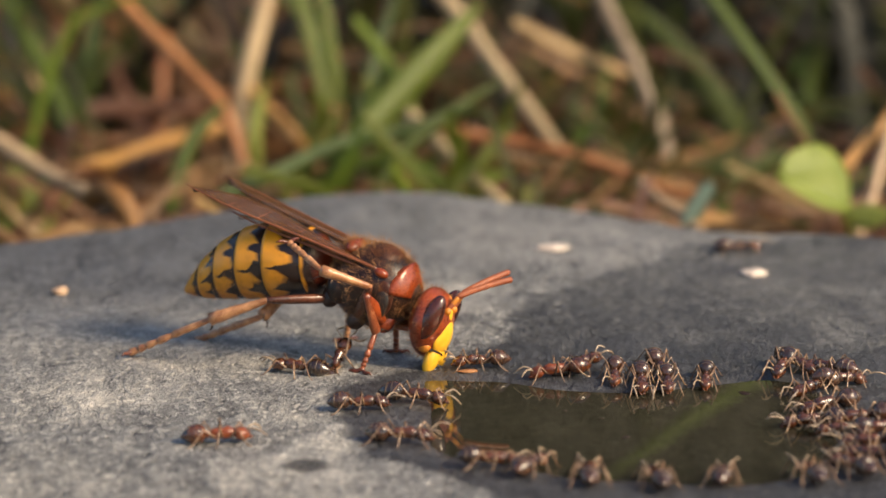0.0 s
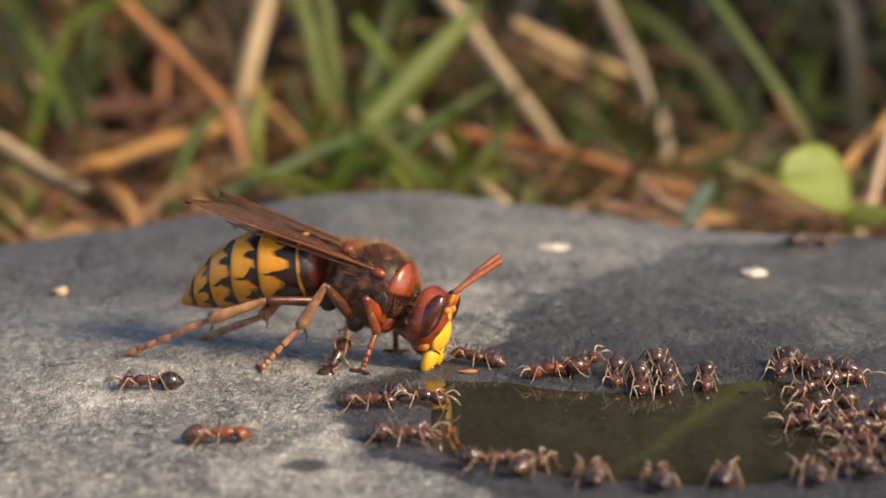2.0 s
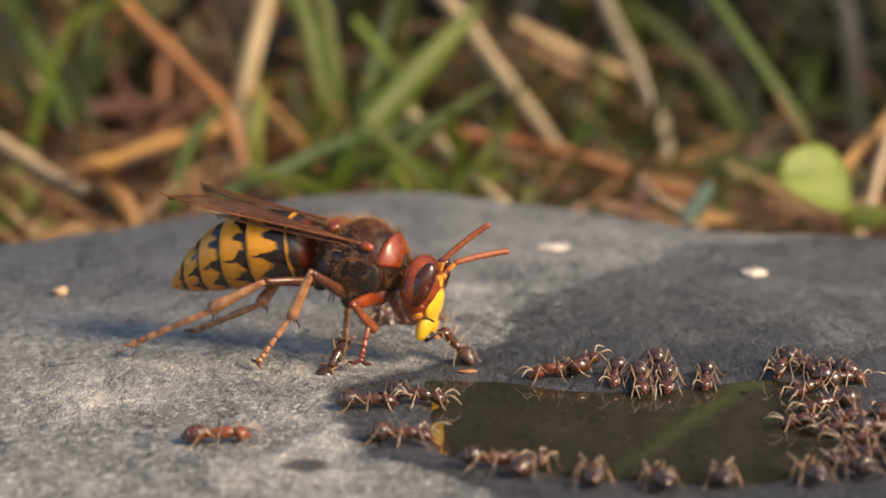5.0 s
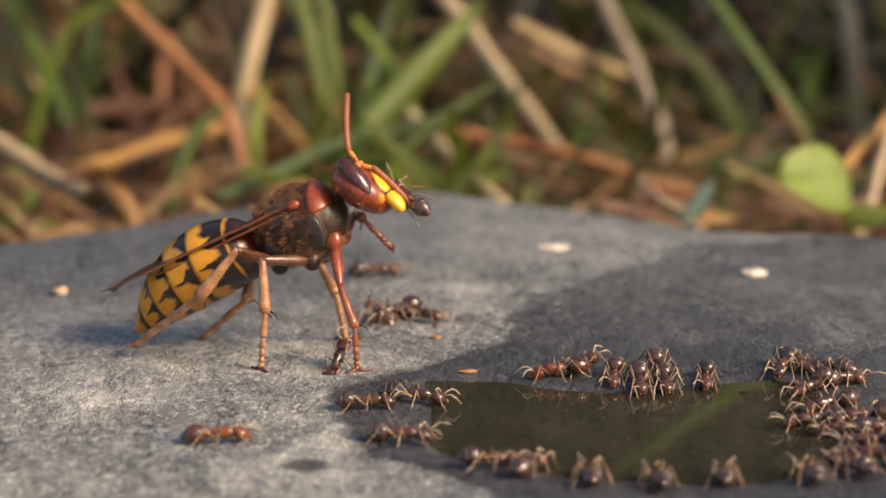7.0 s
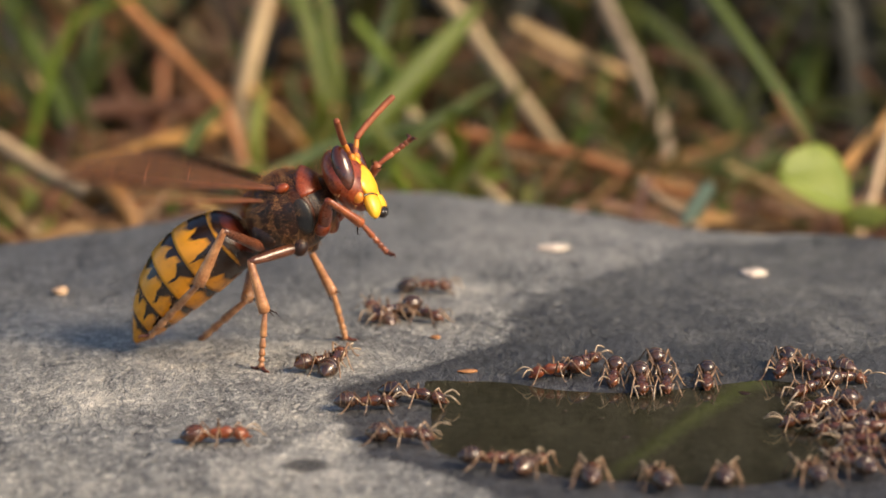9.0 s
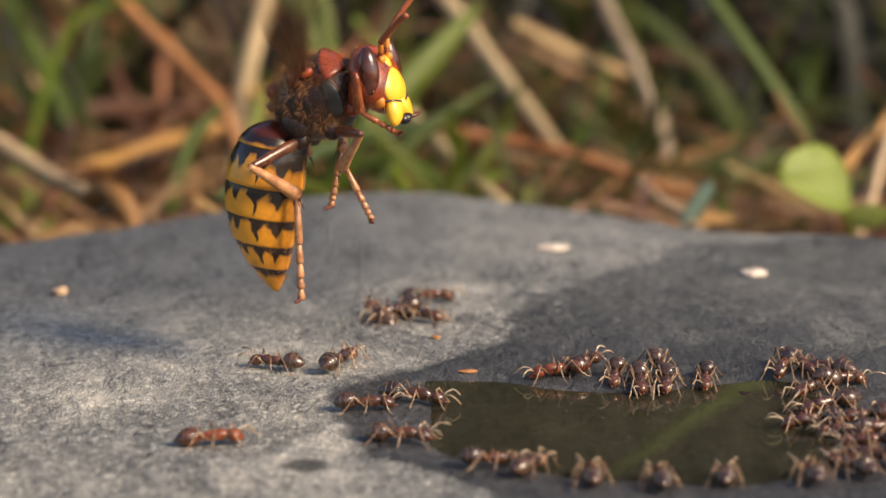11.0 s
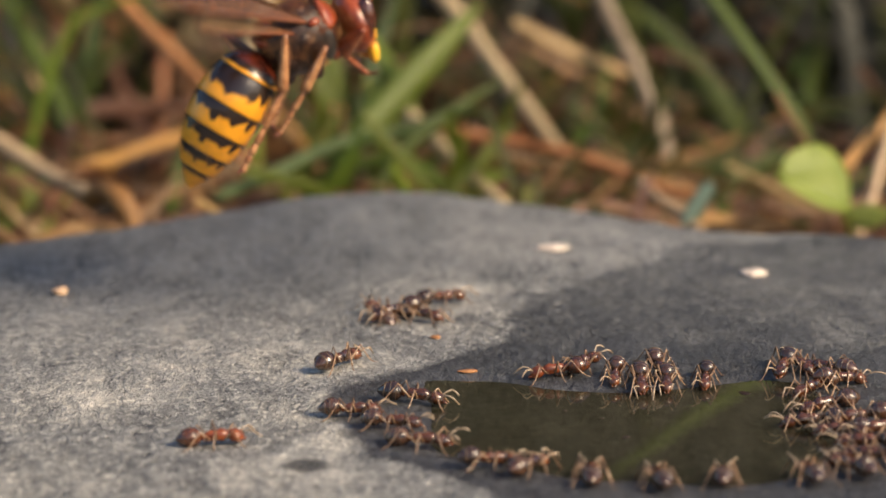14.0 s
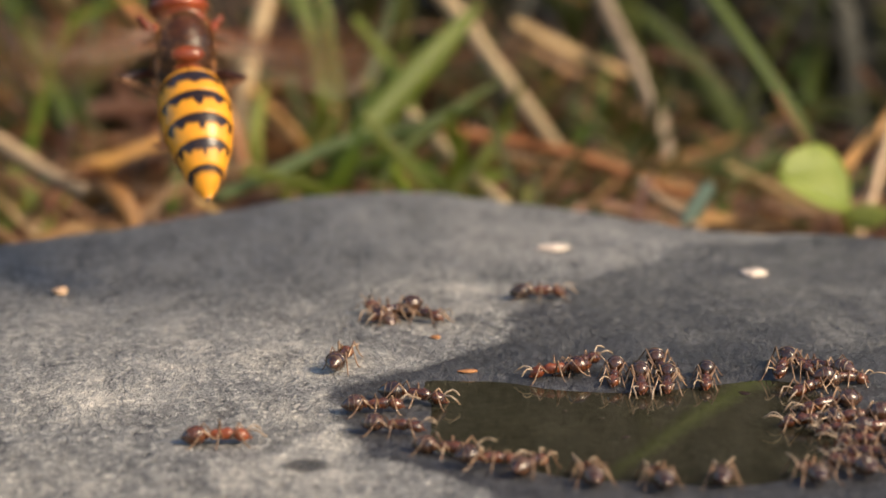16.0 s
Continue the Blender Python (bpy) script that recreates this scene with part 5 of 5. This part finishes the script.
    k.ant = {-1: (-46, 16, 0), 1: (58, 18, 0)}
    k = key(2.5, -6.2, 1.0, 7.1, -21.2, -10.6, -4.8, 18.0, 0.8, 0.1, -0.6)
    plant(k, "hind", -1, -28.4, 2.6, (-20.4, -0.5, 4.1))
    plant(k, "hind", 1, -22.1, 8.9, (-16.2, 4.4, 3.2))
    stand(k, "mid", -1, -15.9, -2.6, 0.50)
    stand(k, "mid", 1, -8.9, 8.4, 0.30)
    stand(k, "front", -1, -7.1, -3.7, 0.40)
    stand(k, "front", 1, -4.2, 3.0, 0.40)
    k.ant = {-1: (-46, 19, 0), 1: (58, 21, 0)}
    k = key(3, -6.4, 1.0, 7.6, -20.3, -7.3, -5.6, 17.0, 1.1, -1.9, -0.6)
    plant(k, "hind", -1, -28.4, 2.6, (-20.4, -0.5, 4.1))
    plant(k, "hind", 1, -22.1, 8.9, (-16.2, 4.4, 3.2))
    stand(k, "mid", -1, -15.9, -2.6, 0.50)
    stand(k, "mid", 1, -8.9, 8.4, 0.30)
    stand(k, "front", -1, -7.1, -3.7, 0.40)
    stand(k, "front", 1, -4.2, 3.0, 0.40)
    k.ant = {-1: (-46, 20, 0), 1: (58, 22, 0)}
    k = key(3.5, -6.6, 0.9, 7.6, -19.3, -6.3, -6.4, 15.3, 1.3, -1.1, -0.5)
    plant(k, "hind", -1, -28.4, 2.6, (-20.4, -0.5, 4.1))
    plant(k, "hind", 1, -22.1, 8.9, (-16.2, 4.4, 3.2))
    stand(k, "mid", -1, -15.9, -2.6, 0.50)
    stand(k, "mid", 1, -8.9, 8.4, 0.30)
    stand(k, "front", -1, -7.1, -3.7, 0.40)
    stand(k, "front", 1, -4.2, 3.0, 0.40)
    k.ant = {-1: (-46, 19, 0), 1: (58, 21, 0)}
    k = key(4.2, -6.8, 1.1, 7.9, -22.0, -5.5, -4.6, 14.0, 0.6, -3.0, -0.8)
    plant(k, "hind", -1, -28.4, 2.6, (-20.4, -0.5, 4.1))
    plant(k, "hind", 1, -22.1, 8.9, (-16.2, 4.4, 3.2))
    stand(k, "mid", -1, -15.9, -2.6, 0.50)
    stand(k, "mid", 1, -8.9, 8.4, 0.30)
    stand(k, "front", -1, -7.1, -3.7, 0.40)
    stand(k, "front", 1, -4.2, 3.0, 0.40)
    k.ant = {-1: (-46, 22, 0), 1: (58, 24, 0)}
    k = key(6.5, -10.2, 3.8, 11.5, -11.7, 15.4, -0.3, 6.4, 1.3, 6.5, -2.1)
    plant(k, "hind", -1, -28.6, 3.2, (-20.7, -1.6, 6.1))
    plant(k, "hind", 1, -22.1, 8.9, (-17.6, 5.0, 4.6))
    stand(k, "mid", -1, -15.9, -2.6, 0.10)
    stand(k, "mid", 1, -8.9, 8.4, 0.30)
    stand(k, "front", -1, -7.5, -3.3, 0.10)
    lift(k, "front", 1, (-5.8, 4.0, 10.8), (-7.2, 4.0, 12.3))
    k.ant = {-1: (20, 7, 0), 1: (10, -120, 0)}
    k = key(7, -12.6, 3.4, 12.0, -14.6, 32.2, -1.0, -3.5, 1.4, 23.7, 10.1)
    plant(k, "hind", -1, -28.6, 3.2, (-21.3, -1.6, 6.3))
    plant(k, "hind", 1, -22.1, 8.9, (-17.6, 5.0, 4.6))
    stand(k, "mid", -1, -15.9, -2.6, 0.10)
    stand(k, "mid", 1, -8.9, 8.4, 0.30)
    stand(k, "front", -1, -7.5, -3.3, 0.10)
    lift(k, "front", 1, (-5.8, 4.0, 10.8), (-7.2, 4.0, 12.3))
    k.ant = {-1: (0, -123, 0), 1: (20, 13, 0)}
    k = key(7.5, -14.5, 3.1, 13.0, -11.3, 35.1, -5.2, 0.2, 2.7, 24.4, 8.6)
    plant(k, "hind", -1, -27.9, 4.2, (-21.3, -1.6, 7.1))
    plant(k, "hind", 1, -22.1, 8.9, (-17.6, 5.0, 4.6))
    stand(k, "mid", -1, -15.9, -2.6, 0.10)
    stand(k, "mid", 1, -8.9, 8.4, 0.30)
    lift(k, "front", -1, (-6.5, 0.5, 11.1), (-8.8, -0.5, 12.4))
    lift(k, "front", 1, (2.6, 3.0, 10.5), (-4.2, 3.0, 12.7))
    k.ant = {-1: (48, -52, 0), 1: (32, 5, 0)}
    k = key(8, -15.0, 3.6, 13.8, -15.1, 39.0, -6.9, 0.8, 2.1, 12.3, 5.4)
    plant(k, "hind", -1, -27.9, 4.3, (-21.7, -1.6, 7.5))
    plant(k, "hind", 1, -22.1, 8.9, (-17.6, 5.0, 4.6))
    stand(k, "mid", -1, -15.9, -2.6, 0.10)
    stand(k, "mid", 1, -8.9, 8.4, 0.30)
    lift(k, "front", -1, (-4.6, 2.2, 16.2), (-8.0, 1.2, 15.2))
    lift(k, "front", 1, (-5.6, 6.5, 21.7), (-7.9, 5.5, 19.0))
    k.ant = {-1: (66, -12, 0), 1: (32, 8, 0)}
    k = key(8.5, -14.1, 3.4, 13.9, -12.6, 34.9, -7.3, 3.2, 2.2, 4.8, 1.5)
    plant(k, "hind", -1, -27.5, 4.4, (-21.5, -1.6, 7.5))
    plant(k, "hind", 1, -22.1, 8.9, (-17.6, 5.0, 4.6))
    stand(k, "mid", -1, -15.9, -2.6, 0.10)
    stand(k, "mid", 1, -8.9, 8.4, 0.30)
    lift(k, "front", -1, (-1.1, 0.0, 10.9), (-4.8, -1.0, 12.6))
    lift(k, "front", 1, (0.7, 3.0, 9.1), (-3.4, 3.0, 11.5))
    k.ant = {-1: (67, -9, 0), 1: (30, -4, 0)}
    k = key(9, -13.6, 3.0, 13.3, -10.5, 31.9, -7.3, 5.5, 2.5, 2.0, -0.9)
    plant(k, "hind", -1, -27.5, 4.4, (-21.3, -1.6, 7.5))
    plant(k, "hind", 1, -22.1, 8.9, (-17.6, 5.0, 4.6))
    stand(k, "mid", -1, -15.9, -2.6, 0.10)
    stand(k, "mid", 1, -8.9, 8.4, 0.30)
    lift(k, "front", -1, (-4.9, 0.0, 10.0), (-7.1, -1.0, 12.8))
    lift(k, "front", 1, (-3.3, 6.0, 18.7), (-5.8, 5.0, 16.9))
    k.ant = {-1: (68, -8, 0), 1: (30, -6, 0)}
    k = key(9.2, -13.8, 2.9, 13.3, -10.4, 30.7, -8.8, 6.0, 2.6, 4.3, -1.5)
    plant(k, "hind", -1, -27.5, 4.4, (-21.3, -1.6, 7.5))
    plant(k, "hind", 1, -22.1, 8.9, (-17.6, 5.0, 4.6))
    stand(k, "mid", -1, -15.9, -2.6, 0.10)
    stand(k, "mid", 1, -8.9, 8.4, 0.30)
    lift(k, "front", -1, (-5.8, 0.0, 4.9), (-6.5, -1.0, 8.8))
    lift(k, "front", 1, (-3.3, 6.0, 18.6), (-5.8, 5.0, 16.8))
    k.ant = {-1: (68, -8, 0), 1: (30, -5, 0)}
    k = key(11.3, -10.7, -0.4, 24.6, -12.9, 40.7, -3.3, 42.1, 0.3, -19.4, -13.4)
    hang(k, "front", -1, 4.0, 1.3, -6.8)
    hang(k, "front", 1, 4.3, 1.2, -6.6)
    hang(k, "mid", -1, -2.0, 2.5, -11.0)
    hang(k, "mid", 1, -5.8, 2.0, -7.6)
    hang(k, "hind", -1, -11.0, 2.4, -13.0)
    hang(k, "hind", 1, -12.0, 2.0, -7.6)
    k.ant = {-1: (20, -7, 0), 1: (20, 11, 0)}
    k = key(11.5, -11.5, 1.2, 24.3, -7.7, 35.4, 4.9, 32.5, 0.6, -18.9, -11.2)
    hang(k, "front", -1, 4.0, 1.3, -6.8)
    hang(k, "front", 1, 4.3, 1.2, -6.6)
    lift(k, "mid", -1, (-15.4, -2.0, 14.4), (-13.0, -2.6, 20.0))
    hang(k, "mid", 1, -5.8, 2.0, -7.6)
    lift(k, "hind", -1, (-23.2, -2.4, 13.5), (-19.0, -3.1, 16.6))
    hang(k, "hind", 1, -12.0, 2.0, -7.6)
    k.ant = {-1: (20, -3, 0), 1: (20, 10, 0)}
    k = key(12, -14.5, -3.8, 28.5, -8.1, 26.1, 3.1, 33.2, 0.1, -11.1, -6.1)
    hang(k, "front", -1, 4.0, 1.3, -6.8)
    hang(k, "front", 1, 4.3, 1.2, -6.6)
    lift(k, "mid", -1, (-19.2, -7.0, 19.6), (-15.6, -7.6, 23.9))
    hang(k, "mid", 1, -5.8, 2.0, -7.6)
    lift(k, "hind", -1, (-24.1, -7.4, 18.3), (-18.6, -8.1, 24.0))
    hang(k, "hind", 1, -12.0, 2.0, -7.6)
    k.ant = {-1: (20, -3, 0), 1: (20, -3, 0)}
    k.twist = 8
    k = key(12.5, -10.2, -0.7, 29.0, -4.7, 33.3, 3.2, 26.0, 0.3, -16.7, -6.7)
    hang(k, "front", -1, 4.0, 1.3, -6.8)
    hang(k, "front", 1, 4.3, 1.2, -6.6)
    lift(k, "mid", -1, (-12.6, -3.9, 18.8), (-10.0, -4.5, 24.0))
    hang(k, "mid", 1, -5.8, 2.0, -7.6)
    lift(k, "hind", -1, (-18.0, -4.3, 16.2), (-13.3, -5.0, 23.4))
    hang(k, "hind", 1, -12.0, 2.0, -7.6)
    k.ant = {-1: (20, 5, 0), 1: (20, 5, 0)}
    k.twist = 10
    k = key(13, -11.4, 2.4, 17.2, 15.2, 35.8, 4.9, 26.3, 0.2, -21.9, 5.8)
    hang(k, "front", -1, 4.0, 1.3, -6.8)
    hang(k, "front", 1, 4.3, 1.2, -6.6)
    lift(k, "mid", -1, (-13.4, -0.8, 8.5), (-11.2, -1.4, 13.5))
    hang(k, "mid", 1, -5.8, 2.0, -7.6)
    lift(k, "hind", -1, (-17.6, -1.2, 7.0), (-13.9, -1.9, 13.2))
    hang(k, "hind", 1, -12.0, 2.0, -7.6)
    k.ant = {-1: (20, -22, 0), 1: (25, 53, 0)}
    k.twist = 50
    k = key(13.5, -10.3, 19.6, 19.3, 23.6, 42.3, 14.0, 33.2, -1.3, -14.4, 4.9)
    hang(k, "front", -1, 4.0, 1.3, -6.8)
    hang(k, "front", 1, 4.3, 1.2, -6.6)
    lift(k, "mid", -1, (-8.7, 16.4, 8.6), (-8.0, 15.8, 13.5))
    hang(k, "mid", 1, -5.8, 2.0, -7.6)
    lift(k, "hind", -1, (-11.9, 16.0, 4.3), (-10.3, 15.3, 12.3))
    hang(k, "hind", 1, -12.0, 2.0, -7.6)
    k.ant = {-1: (25, -41, 0), 1: (25, 54, 0)}
    k.twist = 47
    k = key(14, -14.0, 25.9, 25.9, 22.2, 29.8, 10.8, 29.5, -0.9, -11.3, 2.5)
    hang(k, "front", -1, 4.0, 1.3, -6.8)
    hang(k, "front", 1, 4.3, 1.2, -6.6)
    lift(k, "mid", -1, (-16.3, 22.7, 15.7), (-13.1, 22.1, 21.1))
    hang(k, "mid", 1, -5.8, 2.0, -7.6)
    lift(k, "hind", -1, (-19.5, 22.3, 12.7), (-15.2, 21.6, 21.1))
    hang(k, "hind", 1, -12.0, 2.0, -7.6)
    k.ant = {-1: (25, -22, 0), 1: (25, 43, 0)}
    k.twist = 47
    k = key(14.5, -10.4, 27.5, 19.5, 34.2, 37.0, 6.4, 23.2, -0.5, -14.9, 1.9)
    hang(k, "front", -1, 4.0, 1.3, -6.8)
    hang(k, "front", 1, 4.3, 1.2, -6.6)
    lift(k, "mid", -1, (-10.2, 24.3, 10.0), (-8.7, 23.7, 15.8))
    hang(k, "mid", 1, -5.8, 2.0, -7.6)
    lift(k, "hind", -1, (-14.0, 23.9, 6.9), (-11.1, 23.2, 15.5))
    hang(k, "hind", 1, -12.0, 2.0, -7.6)
    k.ant = {-1: (25, -36, 0), 1: (25, 50, 0)}
    k.twist = 42
    k = key(15, -12.4, 30.4, 14.9, 74.1, 26.6, -10.7, 6.4, 13.0, -2.1, -0.0)
    hang(k, "front", -1, 4.0, 1.3, -6.8)
    hang(k, "front", 1, 4.3, 1.2, -6.6)
    hang(k, "mid", -1, -6.2, 1.8, -7.4)
    hang(k, "mid", 1, -5.8, 2.0, -7.6)
    hang(k, "hind", -1, -6.5, 1.6, -7.4)
    hang(k, "hind", 1, -6.2, 1.6, -7.4)
    k.ant = {-1: (30, -33, 0), 1: (40, -13, 0)}
    k.twist = 10
    k = key(15.5, -20.0, 31.4, 18.7, 82.1, 34.2, -2.8, 8.1, 2.0, -21.0, 0.6)
    hang(k, "front", -1, 4.0, 1.3, -6.8)
    hang(k, "front", 1, 4.3, 1.2, -6.6)
    hang(k, "mid", -1, -6.2, 1.8, -7.4)
    hang(k, "mid", 1, -5.8, 2.0, -7.6)
    hang(k, "hind", -1, -6.5, 1.6, -7.4)
    hang(k, "hind", 1, -6.2, 1.6, -7.4)
    k.ant = {-1: (45, -11, 0), 1: (45, -11, 0)}
    k = key(16, -25.9, 34.9, 23.4, 100.6, 45.0, 0.9, -10.6, 3.1, 20.5, 1.3)
    hang(k, "front", -1, 4.0, 1.3, -6.8)
    hang(k, "front", 1, 4.3, 1.2, -6.6)
    hang(k, "mid", -1, -6.2, 1.8, -7.4)
    hang(k, "mid", 1, -5.8, 2.0, -7.6)
    hang(k, "hind", -1, -6.5, 1.6, -7.4)
    hang(k, "hind", 1, -6.2, 1.6, -7.4)
    k.ant = {-1: (45, -63, 0), 1: (45, -63, 0)}


def motions():
    hornet_keys()
    keys = sorted(POSES, key=lambda k: k.t)
    walk(hornet, [(k.t, k.body) for k in keys])
    walk(gaster, [(k.t, k.gaster @ Matrix.Rotation(radians(k.twist), 4, "X")) for k in keys])
    walk(head, [(k.t, k.head) for k in keys])
    for s, a in antennae:
        base = Vector((3.25, s * 0.62, -0.1)) * MM
        walk(a, [(k.t, k.head @ Matrix.Translation(base) @ Euler((0, radians(-k.ant[s][1]), radians(s * k.ant[s][0]))).to_matrix().to_4x4() @ Matrix.Rotation(radians(s * k.ant[s][2]), 4, "X")) for k in keys])
    for (which, s), bones_of in legs.items():
        for ob, rows in zip(bones_of, leg_rows(which, s, keys)):
            walk(ob, rows)
    for nm, s, w in wings:
        rest = {"fore_wing": (5, 6, -16), "hind_wing": (4, 5, -14)}[nm]
        times, yaws, flaps, twists, beat = zip(*WING_BEAT)
        rows = [(0.0, wing_pose(nm, s, *rest)), (7.7, wing_pose(nm, s, *rest))]
        for i in range(232, 481):
            t = i / 30.0
            lag = 4 if nm == "hind_wing" else 0
            ph = math.sin(math.tau * i / 5.0)
            rows.append((t, wing_pose(nm, s, np.interp(t, times, yaws) + lag, np.interp(t, times, flaps) - lag + np.interp(t, times, beat) * ph, np.interp(t, times, twists))))
        walk(w, rows)
    ant_walks()


# seconds, how far the wings are swung out, raised and twisted, and how far they beat
WING_BEAT = [(7.7, 5, 6, -16, 0), (8.0, 15, 10, -58, 5), (8.5, 16, 27, -62, 6), (9.0, 20, 34, -62, 8), (9.2, 22, 37, -50, 12), (10.0, 60, 20, -30, 45),
             (11.3, 138, 4, -25, 13), (12.5, 138, 4, -25, 13), (13.0, 18, 47, -60, 6), (13.5, 20, 42, -62, 7), (14.0, 20, 43, -60, 7), (14.5, 26, 40, -55, 11), (15.0, 70, 6, -8, 62), (16.0, 80, 0, -6, 65)]


def trail(ob, *steps):
    """Key an ant along (t, x, y, heading[, pitch, lift])."""
    walk(ob, [(st[0], ant_pose(*st[1:])) for st in steps])


def ant_walks():
    trail(walker_a, (0, -12.7, -3.7, 160), (0.5, -15.9, -3.0, 165), (1.0, -20.8, -4.9, 190), (1.5, -22.5, -7.5, 195), (2.0, -25.2, -8.2, 185), (2.5, -27.1, -7.9, 180),
          (3.0, -28.8, -8.2, 175), (3.5, -31.8, -7.9, 172), (4.0, -35.0, -5.2, 170), (4.5, -38.6, -3.3, 170), (5.2, -43.4, -1.4, 170), (16, -44.9, -1.0, 170))
    trail(walker_d, (0, -4.7, 24.8, 10), (6, -7.2, 37.0, 10), (7.0, -6.7, 35.4, 0), (8.0, -3.6, 31.0, -20), (9.0, -1.5, 28.2, 0), (12.5, -1.0, 22.3, 10), (13.5, -0.2, 22.8, 20), (14.5, 0.9, 23.8, 20),
          (15.0, 4.2, 24.8, 5), (15.5, 7.5, 25.2, 0), (16, 9.6, 24.3, 0))
    trail(walker_e, (0, 31.7, 47.0, 5), (1.5, 38.2, 50.5, 5), (3.5, 45.7, 51.7, 0), (5.0, 52.5, 51.7, 0), (16, 54.9, 51.7, 0))
    trail(walker_c, (0, -9.0, -1.4, 65, 38), (4.2, -9.2, -1.8, 60, 35), (6.5, -9.1, -1.4, 62, 40), (7.0, -9.0, -1.8, 66, 42), (7.5, -9.3, -1.8, 62, 25), (8.0, -9.2, -1.4, 58, 22), (8.5, -9.4, -1.4, 66, 12), (9.0, -9.4, -2.2, 76, 8),
          (11.3, -8.9, -1.8, 62), (12.2, -8.9, -1.8, 60), (12.6, -8.8, -1.8, 40), (13.6, -8.9, -1.8, 30), (14.2, -8.9, -1.8, 66), (15.0, -8.9, -1.6, 84), (16, -8.9, -1.4, 78))
    trail(ant_pale, (0, -3.1, -24.7, 348), (12.9, -3.1, -24.7, 348), (14.0, -1.6, -25.8, 345), (14.5, 0.3, -27.8, 340), (16, 0.5, -28.0, 338))
    trail(ant_left, (0, -6.6, -15.2, 4), (1.0, -6.0, -14.6, 4), (3.0, -6.0, -14.6, 4), (12.0, -6.1, -15.3, 4), (12.9, -5.2, -15.7, 350), (13.5, -4.2, -18.1, 345), (14.5, -3.8, -22.3, 350), (16, -3.7, -22.3, 350))
    trail(ant_red, (0, -17.5, -24.6, 6), (9.0, -17.6, -24.6, 6), (11.3, -18.0, -25.2, 12), (14.0, -17.9, -25.2, 12), (14.6, -17.6, -24.9, 5), (16, -17.5, -24.9, 5))
    rnd = random.Random(11)
    for ob in DRINKERS:
        m = ob.matrix_basis.copy()
        loc, rot, _ = m.decompose()
        rows, t = [], 0.0
        while t < 16.0:
            turn = Matrix.Rotation(radians(rnd.gauss(0, 2.2)), 4, "Z")
            shift = Matrix.Translation((rnd.gauss(0, 0.00006), rnd.gauss(0, 0.00006), 0))
            rows.append((t, Matrix.Translation(loc) @ shift @ turn @ rot.to_matrix().to_4x4()))
            t += rnd.uniform(0.7, 1.8)
        rows.append((16.0, rows[-1][1]))
        walk(ob, rows)
    # caught by the jaws, dropped again, then on to the water
    rows = [(t, ant_pose(*p)) for t, *p in ((0, 3.0, -1.8, 190), (1.0, 3.0, -1.0, 185), (2.0, 2.7, -0.4, 160, 10), (3.5, 2.3, 0.6, 140, 18, 0.3), (4.2, 1.9, 1.0, 140, 22, 0.5))]
    grip = Matrix.Translation((3.9 * MM, 0.3 * MM, -5.8 * MM)) @ Euler((0, radians(-60), radians(90))).to_matrix().to_4x4()
    rows += [(k.t, k.body @ k.head @ grip) for k in sorted(POSES, key=lambda k: k.t) if 6 < k.t < 7.2]
    rows += [(t, ant_pose(*p)) for t, *p in ((7.4, -11.2, -0.4, 120, 10, 3), (7.6, -11.9, -0.4, 100), (8.0, -12.6, 0.6, 60), (8.5, -11.1, -2.4, 40), (9.2, -10.6, -1.8, 40), (10.3, -13.1, -1.4, 150), (11.3, -15.1, -3.7, 170), (11.7, -14.6, -9.0, 270),
                                               (12.0, -13.4, -12.6, 330), (12.5, -11.4, -12.9, 3), (13.0, -9.7, -15.2, 350), (13.5, -8.3, -16.4, 355), (14.5, -6.5, -17.4, 5), (16, -5.4, -16.0, 8))]
    walk(walker_b, rows)


motions()
